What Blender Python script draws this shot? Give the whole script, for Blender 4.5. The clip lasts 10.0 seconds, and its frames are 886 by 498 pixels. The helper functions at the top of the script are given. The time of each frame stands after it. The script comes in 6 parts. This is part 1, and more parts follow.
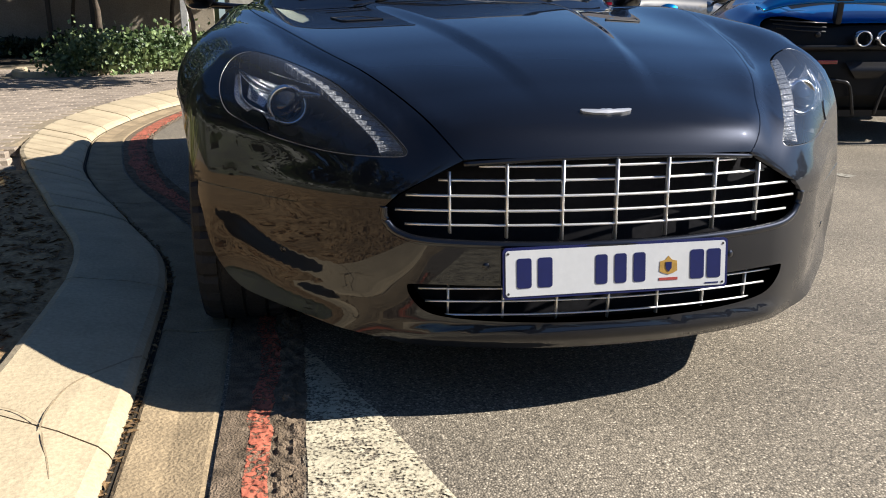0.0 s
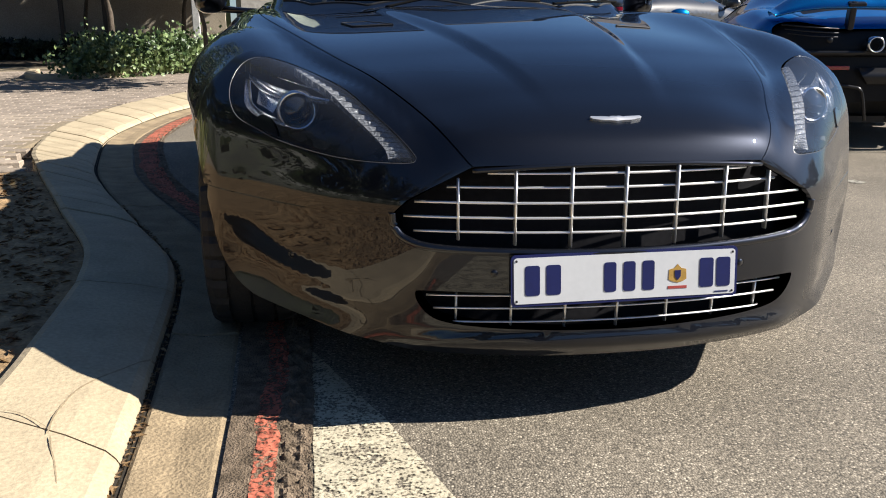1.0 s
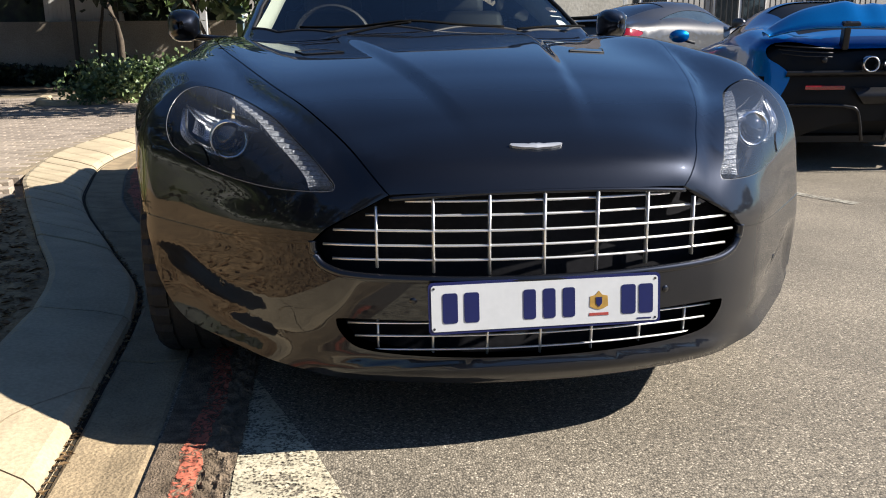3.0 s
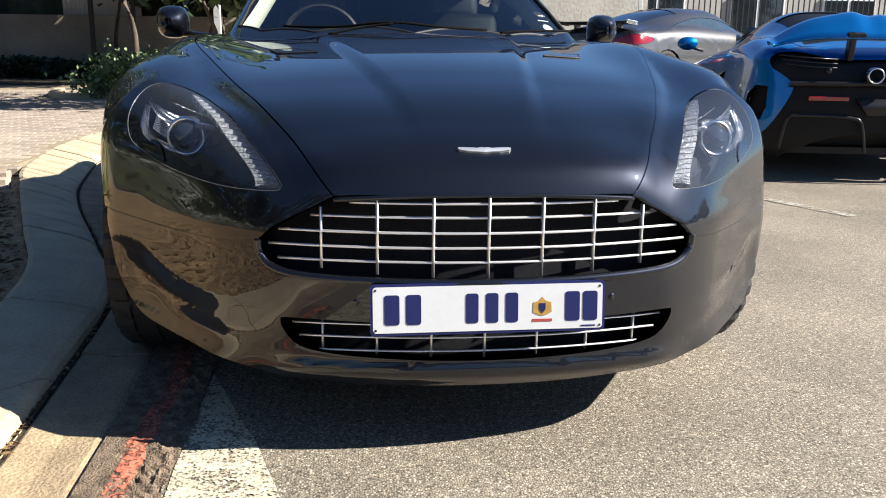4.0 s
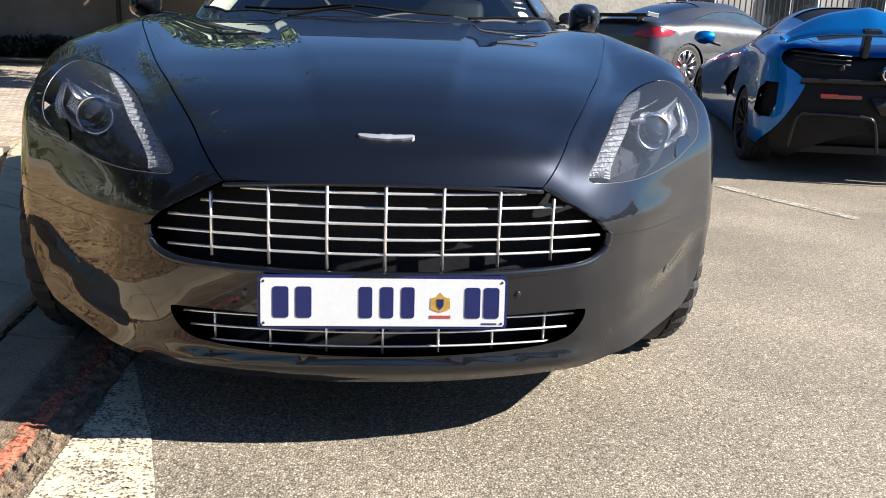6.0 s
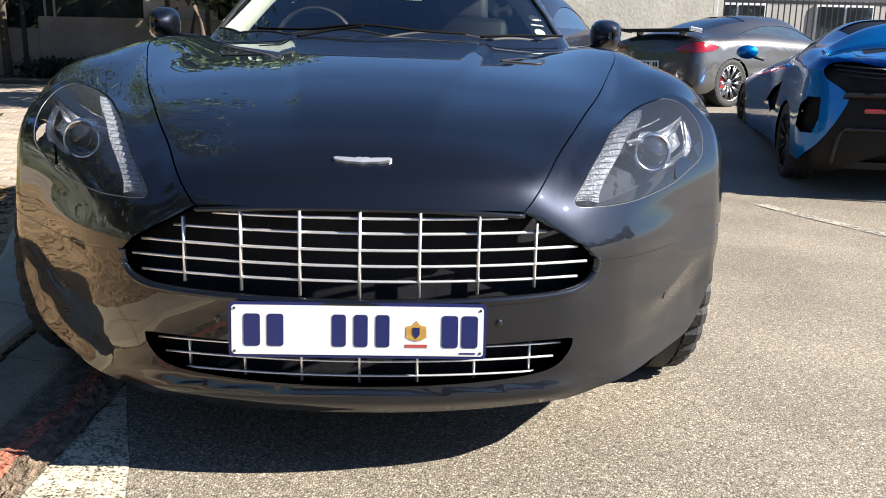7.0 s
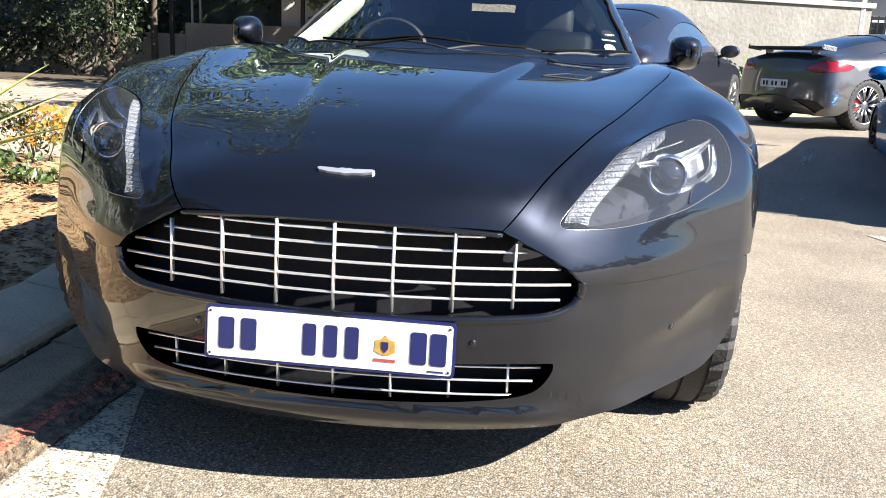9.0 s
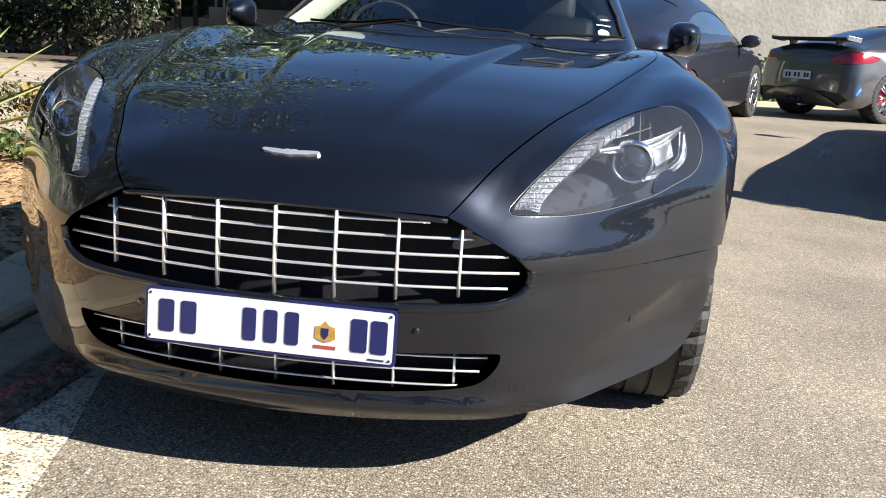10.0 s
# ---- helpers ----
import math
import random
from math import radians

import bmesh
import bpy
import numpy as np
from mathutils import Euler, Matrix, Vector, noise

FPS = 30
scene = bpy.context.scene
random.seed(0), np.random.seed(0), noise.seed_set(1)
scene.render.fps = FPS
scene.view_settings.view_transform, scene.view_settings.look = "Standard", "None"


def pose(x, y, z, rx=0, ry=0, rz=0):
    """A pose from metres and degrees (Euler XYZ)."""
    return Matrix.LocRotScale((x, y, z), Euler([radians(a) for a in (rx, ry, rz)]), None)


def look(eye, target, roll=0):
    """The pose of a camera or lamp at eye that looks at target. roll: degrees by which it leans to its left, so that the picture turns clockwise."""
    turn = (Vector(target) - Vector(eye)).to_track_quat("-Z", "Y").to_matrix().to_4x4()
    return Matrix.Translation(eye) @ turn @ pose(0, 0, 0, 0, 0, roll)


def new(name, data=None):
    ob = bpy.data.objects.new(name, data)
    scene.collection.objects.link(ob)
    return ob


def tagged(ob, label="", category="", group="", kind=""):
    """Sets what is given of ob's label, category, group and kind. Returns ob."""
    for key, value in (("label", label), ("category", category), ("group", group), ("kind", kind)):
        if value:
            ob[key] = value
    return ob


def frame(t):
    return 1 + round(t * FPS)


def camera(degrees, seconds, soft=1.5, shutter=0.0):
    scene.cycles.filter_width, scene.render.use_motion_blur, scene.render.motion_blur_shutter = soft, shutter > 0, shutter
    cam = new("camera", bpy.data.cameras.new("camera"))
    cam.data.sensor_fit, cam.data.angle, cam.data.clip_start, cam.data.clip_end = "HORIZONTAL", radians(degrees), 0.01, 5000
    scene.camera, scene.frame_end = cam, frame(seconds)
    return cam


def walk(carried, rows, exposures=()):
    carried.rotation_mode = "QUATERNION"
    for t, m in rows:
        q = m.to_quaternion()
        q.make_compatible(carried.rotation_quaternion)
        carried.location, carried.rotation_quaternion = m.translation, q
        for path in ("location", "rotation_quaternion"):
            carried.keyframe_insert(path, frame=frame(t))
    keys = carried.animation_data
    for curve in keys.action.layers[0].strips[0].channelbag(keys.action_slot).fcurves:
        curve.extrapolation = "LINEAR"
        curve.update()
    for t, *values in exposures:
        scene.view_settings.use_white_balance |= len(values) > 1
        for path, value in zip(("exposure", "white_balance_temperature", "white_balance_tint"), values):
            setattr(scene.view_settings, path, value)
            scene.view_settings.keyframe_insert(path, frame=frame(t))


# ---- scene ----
cam = camera(54.7, 10.0, soft=1.0)
PATH = [
    (0, (-0.692, -1.724, 0.901), (-0.358, 0.177, 0.378), -0.3),
    (0.5, (-0.696, -1.72, 0.906), (-0.375, 0.184, 0.384), -0.1),
    (1, (-0.689, -1.72, 0.908), (-0.376, 0.187, 0.392), -0.1),
    (1.5, (-0.664, -1.723, 0.909), (-0.355, 0.187, 0.401), -0.4),
    (2, (-0.624, -1.727, 0.911), (-0.325, 0.187, 0.417), -0.5),
    (2.5, (-0.557, -1.732, 0.914), (-0.272, 0.188, 0.433), -0.8),
    (2.7, (-0.523, -1.74, 0.917), (-0.246, 0.184, 0.444), -0.9),
    (3.8, (-0.345, -1.771, 0.927), (-0.106, 0.16, 0.463), 0.2),
    (4, (-0.318, -1.773, 0.924), (-0.083, 0.158, 0.459), 0.6),
    (4.5, (-0.246, -1.771, 0.917), (-0.023, 0.159, 0.44), 1.3),
    (5, (-0.169, -1.754, 0.912), (0.044, 0.174, 0.426), 1.8),
    (5.5, (-0.089, -1.732, 0.907), (0.106, 0.197, 0.417), 1.6),
    (5.7, (-0.066, -1.726, 0.909), (0.12, 0.204, 0.418), 1.9),
    (6.8, (0.099, -1.675, 0.922), (0.173, 0.269, 0.458), 0.9),
    (7, (0.127, -1.659, 0.922), (0.176, 0.288, 0.468), 1.2),
    (7.5, (0.211, -1.64, 0.927), (0.184, 0.313, 0.494), 1.2),
    (8, (0.294, -1.633, 0.941), (0.186, 0.318, 0.519), 1.4),
    (8.5, (0.366, -1.629, 0.945), (0.179, 0.316, 0.522), 1.8),
    (9, (0.432, -1.613, 0.935), (0.184, 0.323, 0.497), 2.5),
    (9.5, (0.502, -1.582, 0.929), (0.216, 0.344, 0.472), 3.0),
    (10, (0.583, -1.541, 0.926), (0.28, 0.38, 0.459), 3.2),
]
EXPOSURE = [(0.0, 1.05), (2.5, 1.05), (4.0, 1.5), (5.5, 1.6), (7.0, 1.68), (7.5, 2.06), (8.5, 2.28), (10.0, 1.66)]
walk(cam, [(t, look(eye, target, roll)) for t, eye, target, roll in PATH], EXPOSURE)

# ---- light ----
SUN_AZ, SUN_EL = 74.5, 35.0     # degrees: azimuth of the sun from -y towards +x, elevation
world = bpy.data.worlds.new("world")
scene.world = world
world.use_nodes = True
wn = world.node_tree
sky = wn.nodes.new("ShaderNodeTexSky")
sky.sky_type, sky.sun_disc = "NISHITA", False
sun_to = Vector((math.sin(radians(SUN_AZ)) * math.cos(radians(SUN_EL)), -math.cos(radians(SUN_AZ)) * math.cos(radians(SUN_EL)), math.sin(radians(SUN_EL))))
sky.sun_elevation, sky.sun_rotation = radians(SUN_EL), math.atan2(sun_to.x, sun_to.y)
sky.air_density, sky.dust_density, sky.ozone_density = 0.85, 0.25, 8.0
wn.links.new(sky.outputs[0], wn.nodes["Background"].inputs[0])
wn.nodes["Background"].inputs[1].default_value = 0.05
sun = new("sun", bpy.data.lights.new("sun", "SUN"))
sun.data.energy, sun.data.angle, sun.data.color = 5.0, radians(0.5), (0.99, 0.935, 0.86)
sun.matrix_world = Matrix.Translation((6, -3, 9)) @ sun_to.to_track_quat("Z", "Y").to_matrix().to_4x4()


# ---- materials ----
def socket(bsdf, **values):
    for key, value in values.items():
        s = bsdf.inputs[key.replace("_", " ").capitalize() if key not in ("IOR",) else key]
        s.default_value = value if not isinstance(value, tuple) else (*value, 1.0)


def material(name, colour, rough=0.6, metal=0.0, scale=8.0, vary=0.25, fine=90.0, bump=0.15, second=None, coat=0.0, spec=0.5, detail=6.0, mixlow=0.35, mixhigh=0.7):
    """A procedural surface: two scales of noise in colour, roughness and relief."""
    m = bpy.data.materials.new(name)
    m.use_nodes = True
    nt = m.node_tree
    b = nt.nodes["Principled BSDF"]
    tc = nt.nodes.new("ShaderNodeTexCoord")
    n1 = nt.nodes.new("ShaderNodeTexNoise")
    n1.inputs["Scale"].default_value, n1.inputs["Detail"].default_value = scale, detail
    n2 = nt.nodes.new("ShaderNodeTexNoise")
    n2.inputs["Scale"].default_value, n2.inputs["Detail"].default_value = fine, 3.0
    nt.links.new(tc.outputs["Object"], n1.inputs["Vector"])
    nt.links.new(tc.outputs["Object"], n2.inputs["Vector"])
    ramp = nt.nodes.new("ShaderNodeValToRGB")
    second = second or tuple(c * (1 - vary) for c in colour)
    ramp.color_ramp.elements[0].position, ramp.color_ramp.elements[1].position = mixlow, mixhigh
    ramp.color_ramp.elements[0].color, ramp.color_ramp.elements[1].color = (*second, 1), (*colour, 1)
    nt.links.new(n1.outputs["Fac"], ramp.inputs["Fac"])
    mix = nt.nodes.new("ShaderNodeMix")
    mix.data_type, mix.blend_type = "RGBA", "OVERLAY"
    mix.inputs["Factor"].default_value = min(1.0, vary * 1.5)
    nt.links.new(ramp.outputs["Color"], mix.inputs["A"])
    nt.links.new(n2.outputs["Fac"], mix.inputs["B"])
    nt.links.new(mix.outputs["Result"], b.inputs["Base Color"])
    b.inputs["Roughness"].default_value, b.inputs["Metallic"].default_value = rough, metal
    b.inputs["Coat Weight"].default_value, b.inputs["Coat Roughness"].default_value = coat, 0.03
    b.inputs["Specular IOR Level"].default_value = spec
    if bump:
        bp = nt.nodes.new("ShaderNodeBump")
        bp.inputs["Strength"].default_value, bp.inputs["Distance"].default_value = bump, 0.01
        nt.links.new(n2.outputs["Fac"], bp.inputs["Height"])
        nt.links.new(bp.outputs["Normal"], b.inputs["Normal"])
    return m


def car_paint(name, colour, metal=0.7, rough=0.32):
    m = material(name, colour, rough=rough, metal=metal, scale=2.0, vary=0.12, fine=900.0, bump=0.0, coat=1.0, spec=0.0)
    m.node_tree.nodes["Principled BSDF"].inputs["Coat Roughness"].default_value = 0.008
    return m


def glass(name, colour=(1, 1, 1), alpha=0.12, rough=0.0):
    """A thin pane: clear, with a real mirror-like gloss."""
    m = bpy.data.materials.new(name)
    m.use_nodes = True
    nt = m.node_tree
    nt.nodes.remove(nt.nodes["Principled BSDF"])
    out = nt.nodes["Material Output"]
    tr = nt.nodes.new("ShaderNodeBsdfTransparent")
    tr.inputs[0].default_value = (*colour, 1)
    gl = nt.nodes.new("ShaderNodeBsdfGlossy")
    gl.inputs["Roughness"].default_value = rough
    fr = nt.nodes.new("ShaderNodeFresnel")
    fr.inputs["IOR"].default_value = 1.5
    mx = nt.nodes.new("ShaderNodeMixShader")
    nt.links.new(fr.outputs[0], mx.inputs[0])
    nt.links.new(tr.outputs[0], mx.inputs[1])
    nt.links.new(gl.outputs[0], mx.inputs[2])
    nt.links.new(mx.outputs[0], out.inputs["Surface"])
    return m


PAINT = car_paint("dark grey metallic paint", (0.0138, 0.0158, 0.0222), 0.8, 0.43)
CHROME = material("polished metal", (0.8, 0.8, 0.8), 0.12, 1.0, bump=0.0, vary=0.06)
BLACK = material("matt black plastic", (0.012, 0.012, 0.013), 0.6, bump=0.1)
VOID = material("black mesh", (0.02, 0.02, 0.022), 1.0, bump=0.0, spec=0.0)
RUBBER = material("tyre rubber", (0.022, 0.022, 0.022), 0.75, scale=20, bump=0.3)
GLASS = glass("window glass", (0.75, 0.8, 0.78))
SIDEGLASS = glass("tinted side glass", (0.25, 0.28, 0.27))
LENS = glass("clear lens", (0.97, 0.98, 1.0))
# slight lens haze, its pale blue standing in for sky glare
veil = LENS.node_tree.nodes.new("ShaderNodeBsdfDiffuse")
veil.inputs["Color"].default_value = (0.8, 0.85, 0.95, 1)
haze = LENS.node_tree.nodes.new("ShaderNodeMixShader")
haze.inputs[0].default_value = 0.020
LENS.node_tree.links.new(LENS.node_tree.nodes["Material Output"].inputs["Surface"].links[0].from_socket, haze.inputs[1])
LENS.node_tree.links.new(veil.outputs[0], haze.inputs[2])
LENS.node_tree.links.new(haze.outputs[0], LENS.node_tree.nodes["Material Output"].inputs["Surface"])
ASPHALT = material("asphalt", (0.115, 0.105, 0.092), 0.85, scale=0.7, fine=150, bump=0.5, vary=0.3)
KERB = material("pale concrete", (0.52, 0.425, 0.28), 0.85, scale=5, bump=0.25, vary=0.2)
GUTTER = material("worn concrete", (0.38, 0.287, 0.172), 0.9, scale=7, fine=120, bump=0.6, vary=0.35)
SOIL = material("dry soil", (0.46, 0.30, 0.15), 0.95, scale=9, fine=60, bump=0.9, vary=0.5)


# ---- mesh helpers ----
def mesh_object(name, verts, faces, mat, parent=None, label="", normals=None, smooth=True):
    me = bpy.data.meshes.new(name)
    me.from_pydata([tuple(map(float, v)) for v in verts], [], [tuple(int(i) for i in f) for f in faces])
    me.materials.append(mat)
    if smooth:
        me.polygons.foreach_set("use_smooth", [True] * len(me.polygons))
    if normals is not None:
        me.normals_split_custom_set_from_vertices([tuple(map(float, n)) for n in normals])
    ob = new(name, me)
    if parent is not None:
        ob.parent = parent
    if label:
        ob["label"] = label
    return ob


def part(name, bm, mat, parent=None, label="", smooth=False):
    me = bpy.data.meshes.new(name)
    bm.to_mesh(me)
    bm.free()
    me.materials.append(mat)
    if smooth:
        me.polygons.foreach_set("use_smooth", [True] * len(me.polygons))
    ob = new(name, me)
    if parent is not None:
        ob.parent = parent
    if label:
        ob["label"] = label
    return ob


def thing(name, place, label, category, group="", rz=0.0):
    ob = new(name)
    ob.matrix_world = pose(*place, 0, 0, rz)
    ob.empty_display_size = 0.2
    return tagged(ob, label, category, group)


def add_box(bm, size, m, bevel=0.0):
    r = bmesh.ops.create_cube(bm, size=1.0, matrix=m @ Matrix.Diagonal((*size, 1)))
    if bevel:
        es = list({e for v in r["verts"] for e in v.link_edges})
        bmesh.ops.bevel(bm, geom=es, offset=bevel, segments=2, affect="EDGES", profile=0.5)


def box(name, size, place, mat, parent=None, label="", bevel=0.0, rot=(0, 0, 0)):
    bm = bmesh.new()
    add_box(bm, size, pose(*place, *rot), bevel)
    return part(name, bm, mat, parent, label)


def lathe(profile, steps=48, axis="x"):
    """A turned shape: profile of (radius, along) pairs round the axis."""
    vs, fs = [], []
    n = len(profile)
    for i in range(steps):
        a = 2 * math.pi * i / steps
        for r, h in profile:
            c, s = r * math.cos(a), r * math.sin(a)
            vs.append((h, c, s) if axis == "x" else (c, h, s) if axis == "y" else (c, s, h))
    for i in range(steps):
        for j in range(n - 1):
            a, b = i * n + j, (i + 1) % steps * n + j
            fs.append((a, a + 1, b + 1, b))
    return vs, fs


def tube(points, radius, sides=8, squash=1.0, cap=True):
    """A bar along points."""
    pts = [Vector(p) for p in points]
    vs, fs = [], []
    for i, p in enumerate(pts):
        d = (pts[min(i + 1, len(pts) - 1)] - pts[max(i - 1, 0)]).normalized()
        up = Vector((0, 0, 1)) if abs(d.z) < 0.9 else Vector((0, 1, 0))
        a = d.cross(up).normalized()
        b = a.cross(d)
        r = radius[i] if isinstance(radius, (list, tuple)) else radius
        for k in range(sides):
            t = 2 * math.pi * k / sides
            vs.append(p + a * (r * math.cos(t)) + b * (r * squash * math.sin(t)))
    for i in range(len(pts) - 1):
        for k in range(sides):
            k2 = (k + 1) % sides
            fs.append((i * sides + k, i * sides + k2, (i + 1) * sides + k2, (i + 1) * sides + k))
    if cap:
        fs.append(tuple(range(sides))[::-1])
        fs.append(tuple((len(pts) - 1) * sides + k for k in range(sides)))
    return vs, fs


def spline(xs, ys):
    """A smooth curve through knots, monotone between them."""
    xs, ys = np.array(xs, float), np.array(ys, float)
    h = np.diff(xs)
    d = np.diff(ys) / h
    m = np.zeros(len(xs))
    m[0], m[-1] = d[0], d[-1]
    for i in range(1, len(xs) - 1):
        m[i] = 0 if d[i - 1] * d[i] <= 0 else (d[i - 1] * h[i] + d[i] * h[i - 1]) / (h[i] + h[i - 1])

    def f(x):
        x = np.asarray(x, float)
        i = np.clip(np.searchsorted(xs, x) - 1, 0, len(xs) - 2)
        t = (x - xs[i]) / h[i]
        tc = np.clip(t, 0, 1)
        v = (2 * tc**3 - 3 * tc**2 + 1) * ys[i] + (tc**3 - 2 * tc**2 + tc) * h[i] * m[i] + (-2 * tc**3 + 3 * tc**2) * ys[i + 1] + (tc**3 - tc**2) * h[i] * m[i + 1]
        return v + np.where(t < 0, t * h[i] * m[i], 0) + np.where(t > 1, (t - 1) * h[i] * m[i + 1], 0)
    return f


def ease(a, b, x):
    t = np.clip((np.asarray(x, float) - a) / (b - a), 0, 1)
    return t * t * (3 - 2 * t)


def round_max(a, b, r):
    """The larger of two distances, with a fillet of radius r where they meet."""
    return np.minimum(-r, np.maximum(a, b)) + np.hypot(np.maximum(a + r, 0), np.maximum(b + r, 0))


# ---- panels cut out of a smooth body form ----
class Form:
    """A smooth solid, given by a function that is negative inside, seen from a point within it; panels are outlines in the map of directions from there."""

    def __init__(self, f, centre, axis):
        self.f, self.o = f, np.array(centre, float)
        a = Vector(axis).normalized()
        u = a.cross(Vector((1, 0, 0))).normalized()
        self.a, self.u, self.w = np.array(a), np.array((1.0, 0, 0)), np.array(-u if u.z < 0 else u)

    def chart(self, p):
        d = np.atleast_2d(np.array(p, float)) - self.o
        d /= np.linalg.norm(d, axis=1)[:, None]
        ang = np.arccos(np.clip(d @ self.a, -1, 1))
        x, y = d @ self.u, d @ self.w
        k = ang / np.maximum(np.hypot(x, y), 1e-9)
        return np.stack([x * k, y * k], 1)

    def way(self, q):
        q = np.atleast_2d(q)
        ang = np.linalg.norm(q, axis=1)
        k = np.sin(ang) / np.maximum(ang, 1e-9)
        return np.cos(ang)[:, None] * self.a + (q[:, :1] * k[:, None]) * self.u + (q[:, 1:] * k[:, None]) * self.w

    def hit(self, q, depth=0.0):
        d = self.way(q)
        lo, hi = np.full(len(d), 0.02), np.full(len(d), 6.0)
        found = np.zeros(len(d), bool)
        for t in np.linspace(0.1, 6.0, 150):
            out = self.at(self.o + d * t) > -depth
            newly = out & ~found
            hi[newly] = t
            lo[~found & ~out] = t
            found |= out
        for _ in range(26):
            mid = (lo + hi) / 2
            out = self.at(self.o + d * mid[:, None]) > -depth
            hi, lo = np.where(out, mid, hi), np.where(out, lo, mid)
        return self.o + d * hi[:, None]

    def at(self, p):
        return self.f(p[:, 0], p[:, 1], p[:, 2])

    def normal(self, p, e=0.004):
        n = np.stack([self.at(p + e * np.eye(3)[i]) - self.at(p - e * np.eye(3)[i]) for i in range(3)], 1)
        return n / np.maximum(np.linalg.norm(n, axis=1)[:, None], 1e-9)

    def outline(self, pts, step=0.02):
        """A loop of 3D points as a dense loop in the chart."""
        q = self.chart(pts)
        res = []
        for i in range(len(q)):
            a, b = q[i], q[(i + 1) % len(q)]
            n = max(1, int(np.linalg.norm(b - a) / step))
            res += [a + (b - a) * k / n for k in range(n)]
        return np.array(res)

    def panel(self, name, loop, mat, holes=(), step=0.03, depth=0.0, fold=0.02, gap=0.0, parent=None, label="", hole_fold=None, hole_gap=None):
        from mathutils.geometry import delaunay_2d_cdt
        loops = [shrink(loop, gap)] + [shrink(h, -(gap if hole_gap is None else hole_gap)) for h in holes]
        pts, edges = [], []
        for lp in loops:
            k = len(pts)
            pts += [tuple(p) for p in lp]
            edges += [(k + i, k + (i + 1) % len(lp)) for i in range(len(lp))]
        lo, hi = loops[0].min(0), loops[0].max(0)
        gx, gy = np.meshgrid(np.arange(lo[0], hi[0], step), np.arange(lo[1], hi[1], step))
        gx = gx + (np.arange(gx.shape[0]) % 2)[:, None] * step / 2
        cand = np.stack([gx.ravel(), gy.ravel()], 1)
        ok = inside(cand, loops[0])
        for lp in loops[1:]:
            ok &= ~inside(cand, lp)
        cand = cand[ok]
        rim = np.array(pts)
        near = np.array([np.min(np.hypot(*(rim - c).T)) for c in cand]) if len(cand) else np.zeros(0)
        pts += [tuple(p) for p in cand[near > step * 0.4]]
        v2, _, tris, _, _, _ = delaunay_2d_cdt([Vector(p) for p in pts], edges, [], 0, 1e-7)
        q = np.array([tuple(v) for v in v2])
        tri = np.array([t for t in tris if len(t) == 3])
        mid = q[tri].mean(1)
        ok = inside(mid, loops[0])
        for lp in loops[1:]:
            ok &= ~inside(mid, lp)
        tri = tri[ok]
        p = self.hit(q, depth)
        n = self.normal(p)
        # wind the faces outwards
        fn = np.cross(p[tri[:, 1]] - p[tri[:, 0]], p[tri[:, 2]] - p[tri[:, 0]])
        flip = (fn * n[tri[:, 0]]).sum(1) < 0
        tri[flip] = tri[flip][:, ::-1]
        verts, norms, faces = [tuple(v) for v in p], [tuple(v) for v in n], [tuple(t) for t in tri]
        folds = [fold] + [fold if hole_fold is None else hole_fold] * (len(loops) - 1)
        for lp, fd in zip(loops, folds):
            if not fd:
                continue
            a = self.hit(lp, depth)
            na = self.normal(a)
            toc = self.o - a
            toc /= np.linalg.norm(toc, axis=1)[:, None]
            inn = a - na * fd * 0.8 + toc * fd * 0.3
            cen = a.mean(0)
            k, m = len(verts), len(lp)
            side = np.cross(np.roll(a, -1, 0) - np.roll(a, 1, 0), na)
            side /= np.maximum(np.linalg.norm(side, axis=1)[:, None], 1e-9)
            verts += [tuple(v) for v in a] + [tuple(v) for v in inn]
            blend = na * 0.5 + side * 0.5
            norms += [tuple(v) for v in blend] + [tuple(v) for v in side]
            faces += [(k + i, k + (i + 1) % m, k + m + (i + 1) % m, k + m + i) for i in range(m)]
        return mesh_object(name, verts, faces, mat, parent, label, norms)


def inside(p, loop):
    x, y = p[:, 0], p[:, 1]
    res = np.zeros(len(p), bool)
    for i in range(len(loop)):
        (x1, y1), (x2, y2) = loop[i], loop[(i + 1) % len(loop)]
        if y1 == y2:
            continue
        c = (y1 > y) != (y2 > y)
        res ^= c & (x < (x2 - x1) * (y - y1) / (y2 - y1) + x1)
    return res


def shrink(loop, d):
    """The loop moved inwards by d in the chart."""
    if not d:
        return np.array(loop)
    loop = np.array(loop)
    area = 0.5 * np.sum(loop[:, 0] * np.roll(loop[:, 1], -1) - np.roll(loop[:, 0], -1) * loop[:, 1])
    t = np.roll(loop, -1, 0) - np.roll(loop, 1, 0)
    t /= np.maximum(np.linalg.norm(t, axis=1)[:, None], 1e-9)
    n = np.stack([-t[:, 1], t[:, 0]], 1) * np.sign(area)
    return loop + n * d


def curve_through(pts, n=8, closed=False):
    """Points along a smooth curve through the given ones."""
    pts = [np.array(p, float) for p in pts]
    m, res = len(pts), []
    for i in range(m if closed else m - 1):
        p0 = pts[(i - 1) % m] if closed or i else pts[0]
        p1, p2 = pts[i], pts[(i + 1) % m]
        p3 = pts[(i + 2) % m] if closed or i + 2 < m else p2
        for k in range(n):
            t = k / n
            res.append(tuple(0.5 * (2 * p1 + (p2 - p0) * t + (2 * p0 - 5 * p1 + 4 * p2 - p3) * t * t + (3 * p1 - p0 - 3 * p2 + p3) * t**3)))
    return res if closed else res + [tuple(pts[-1])]


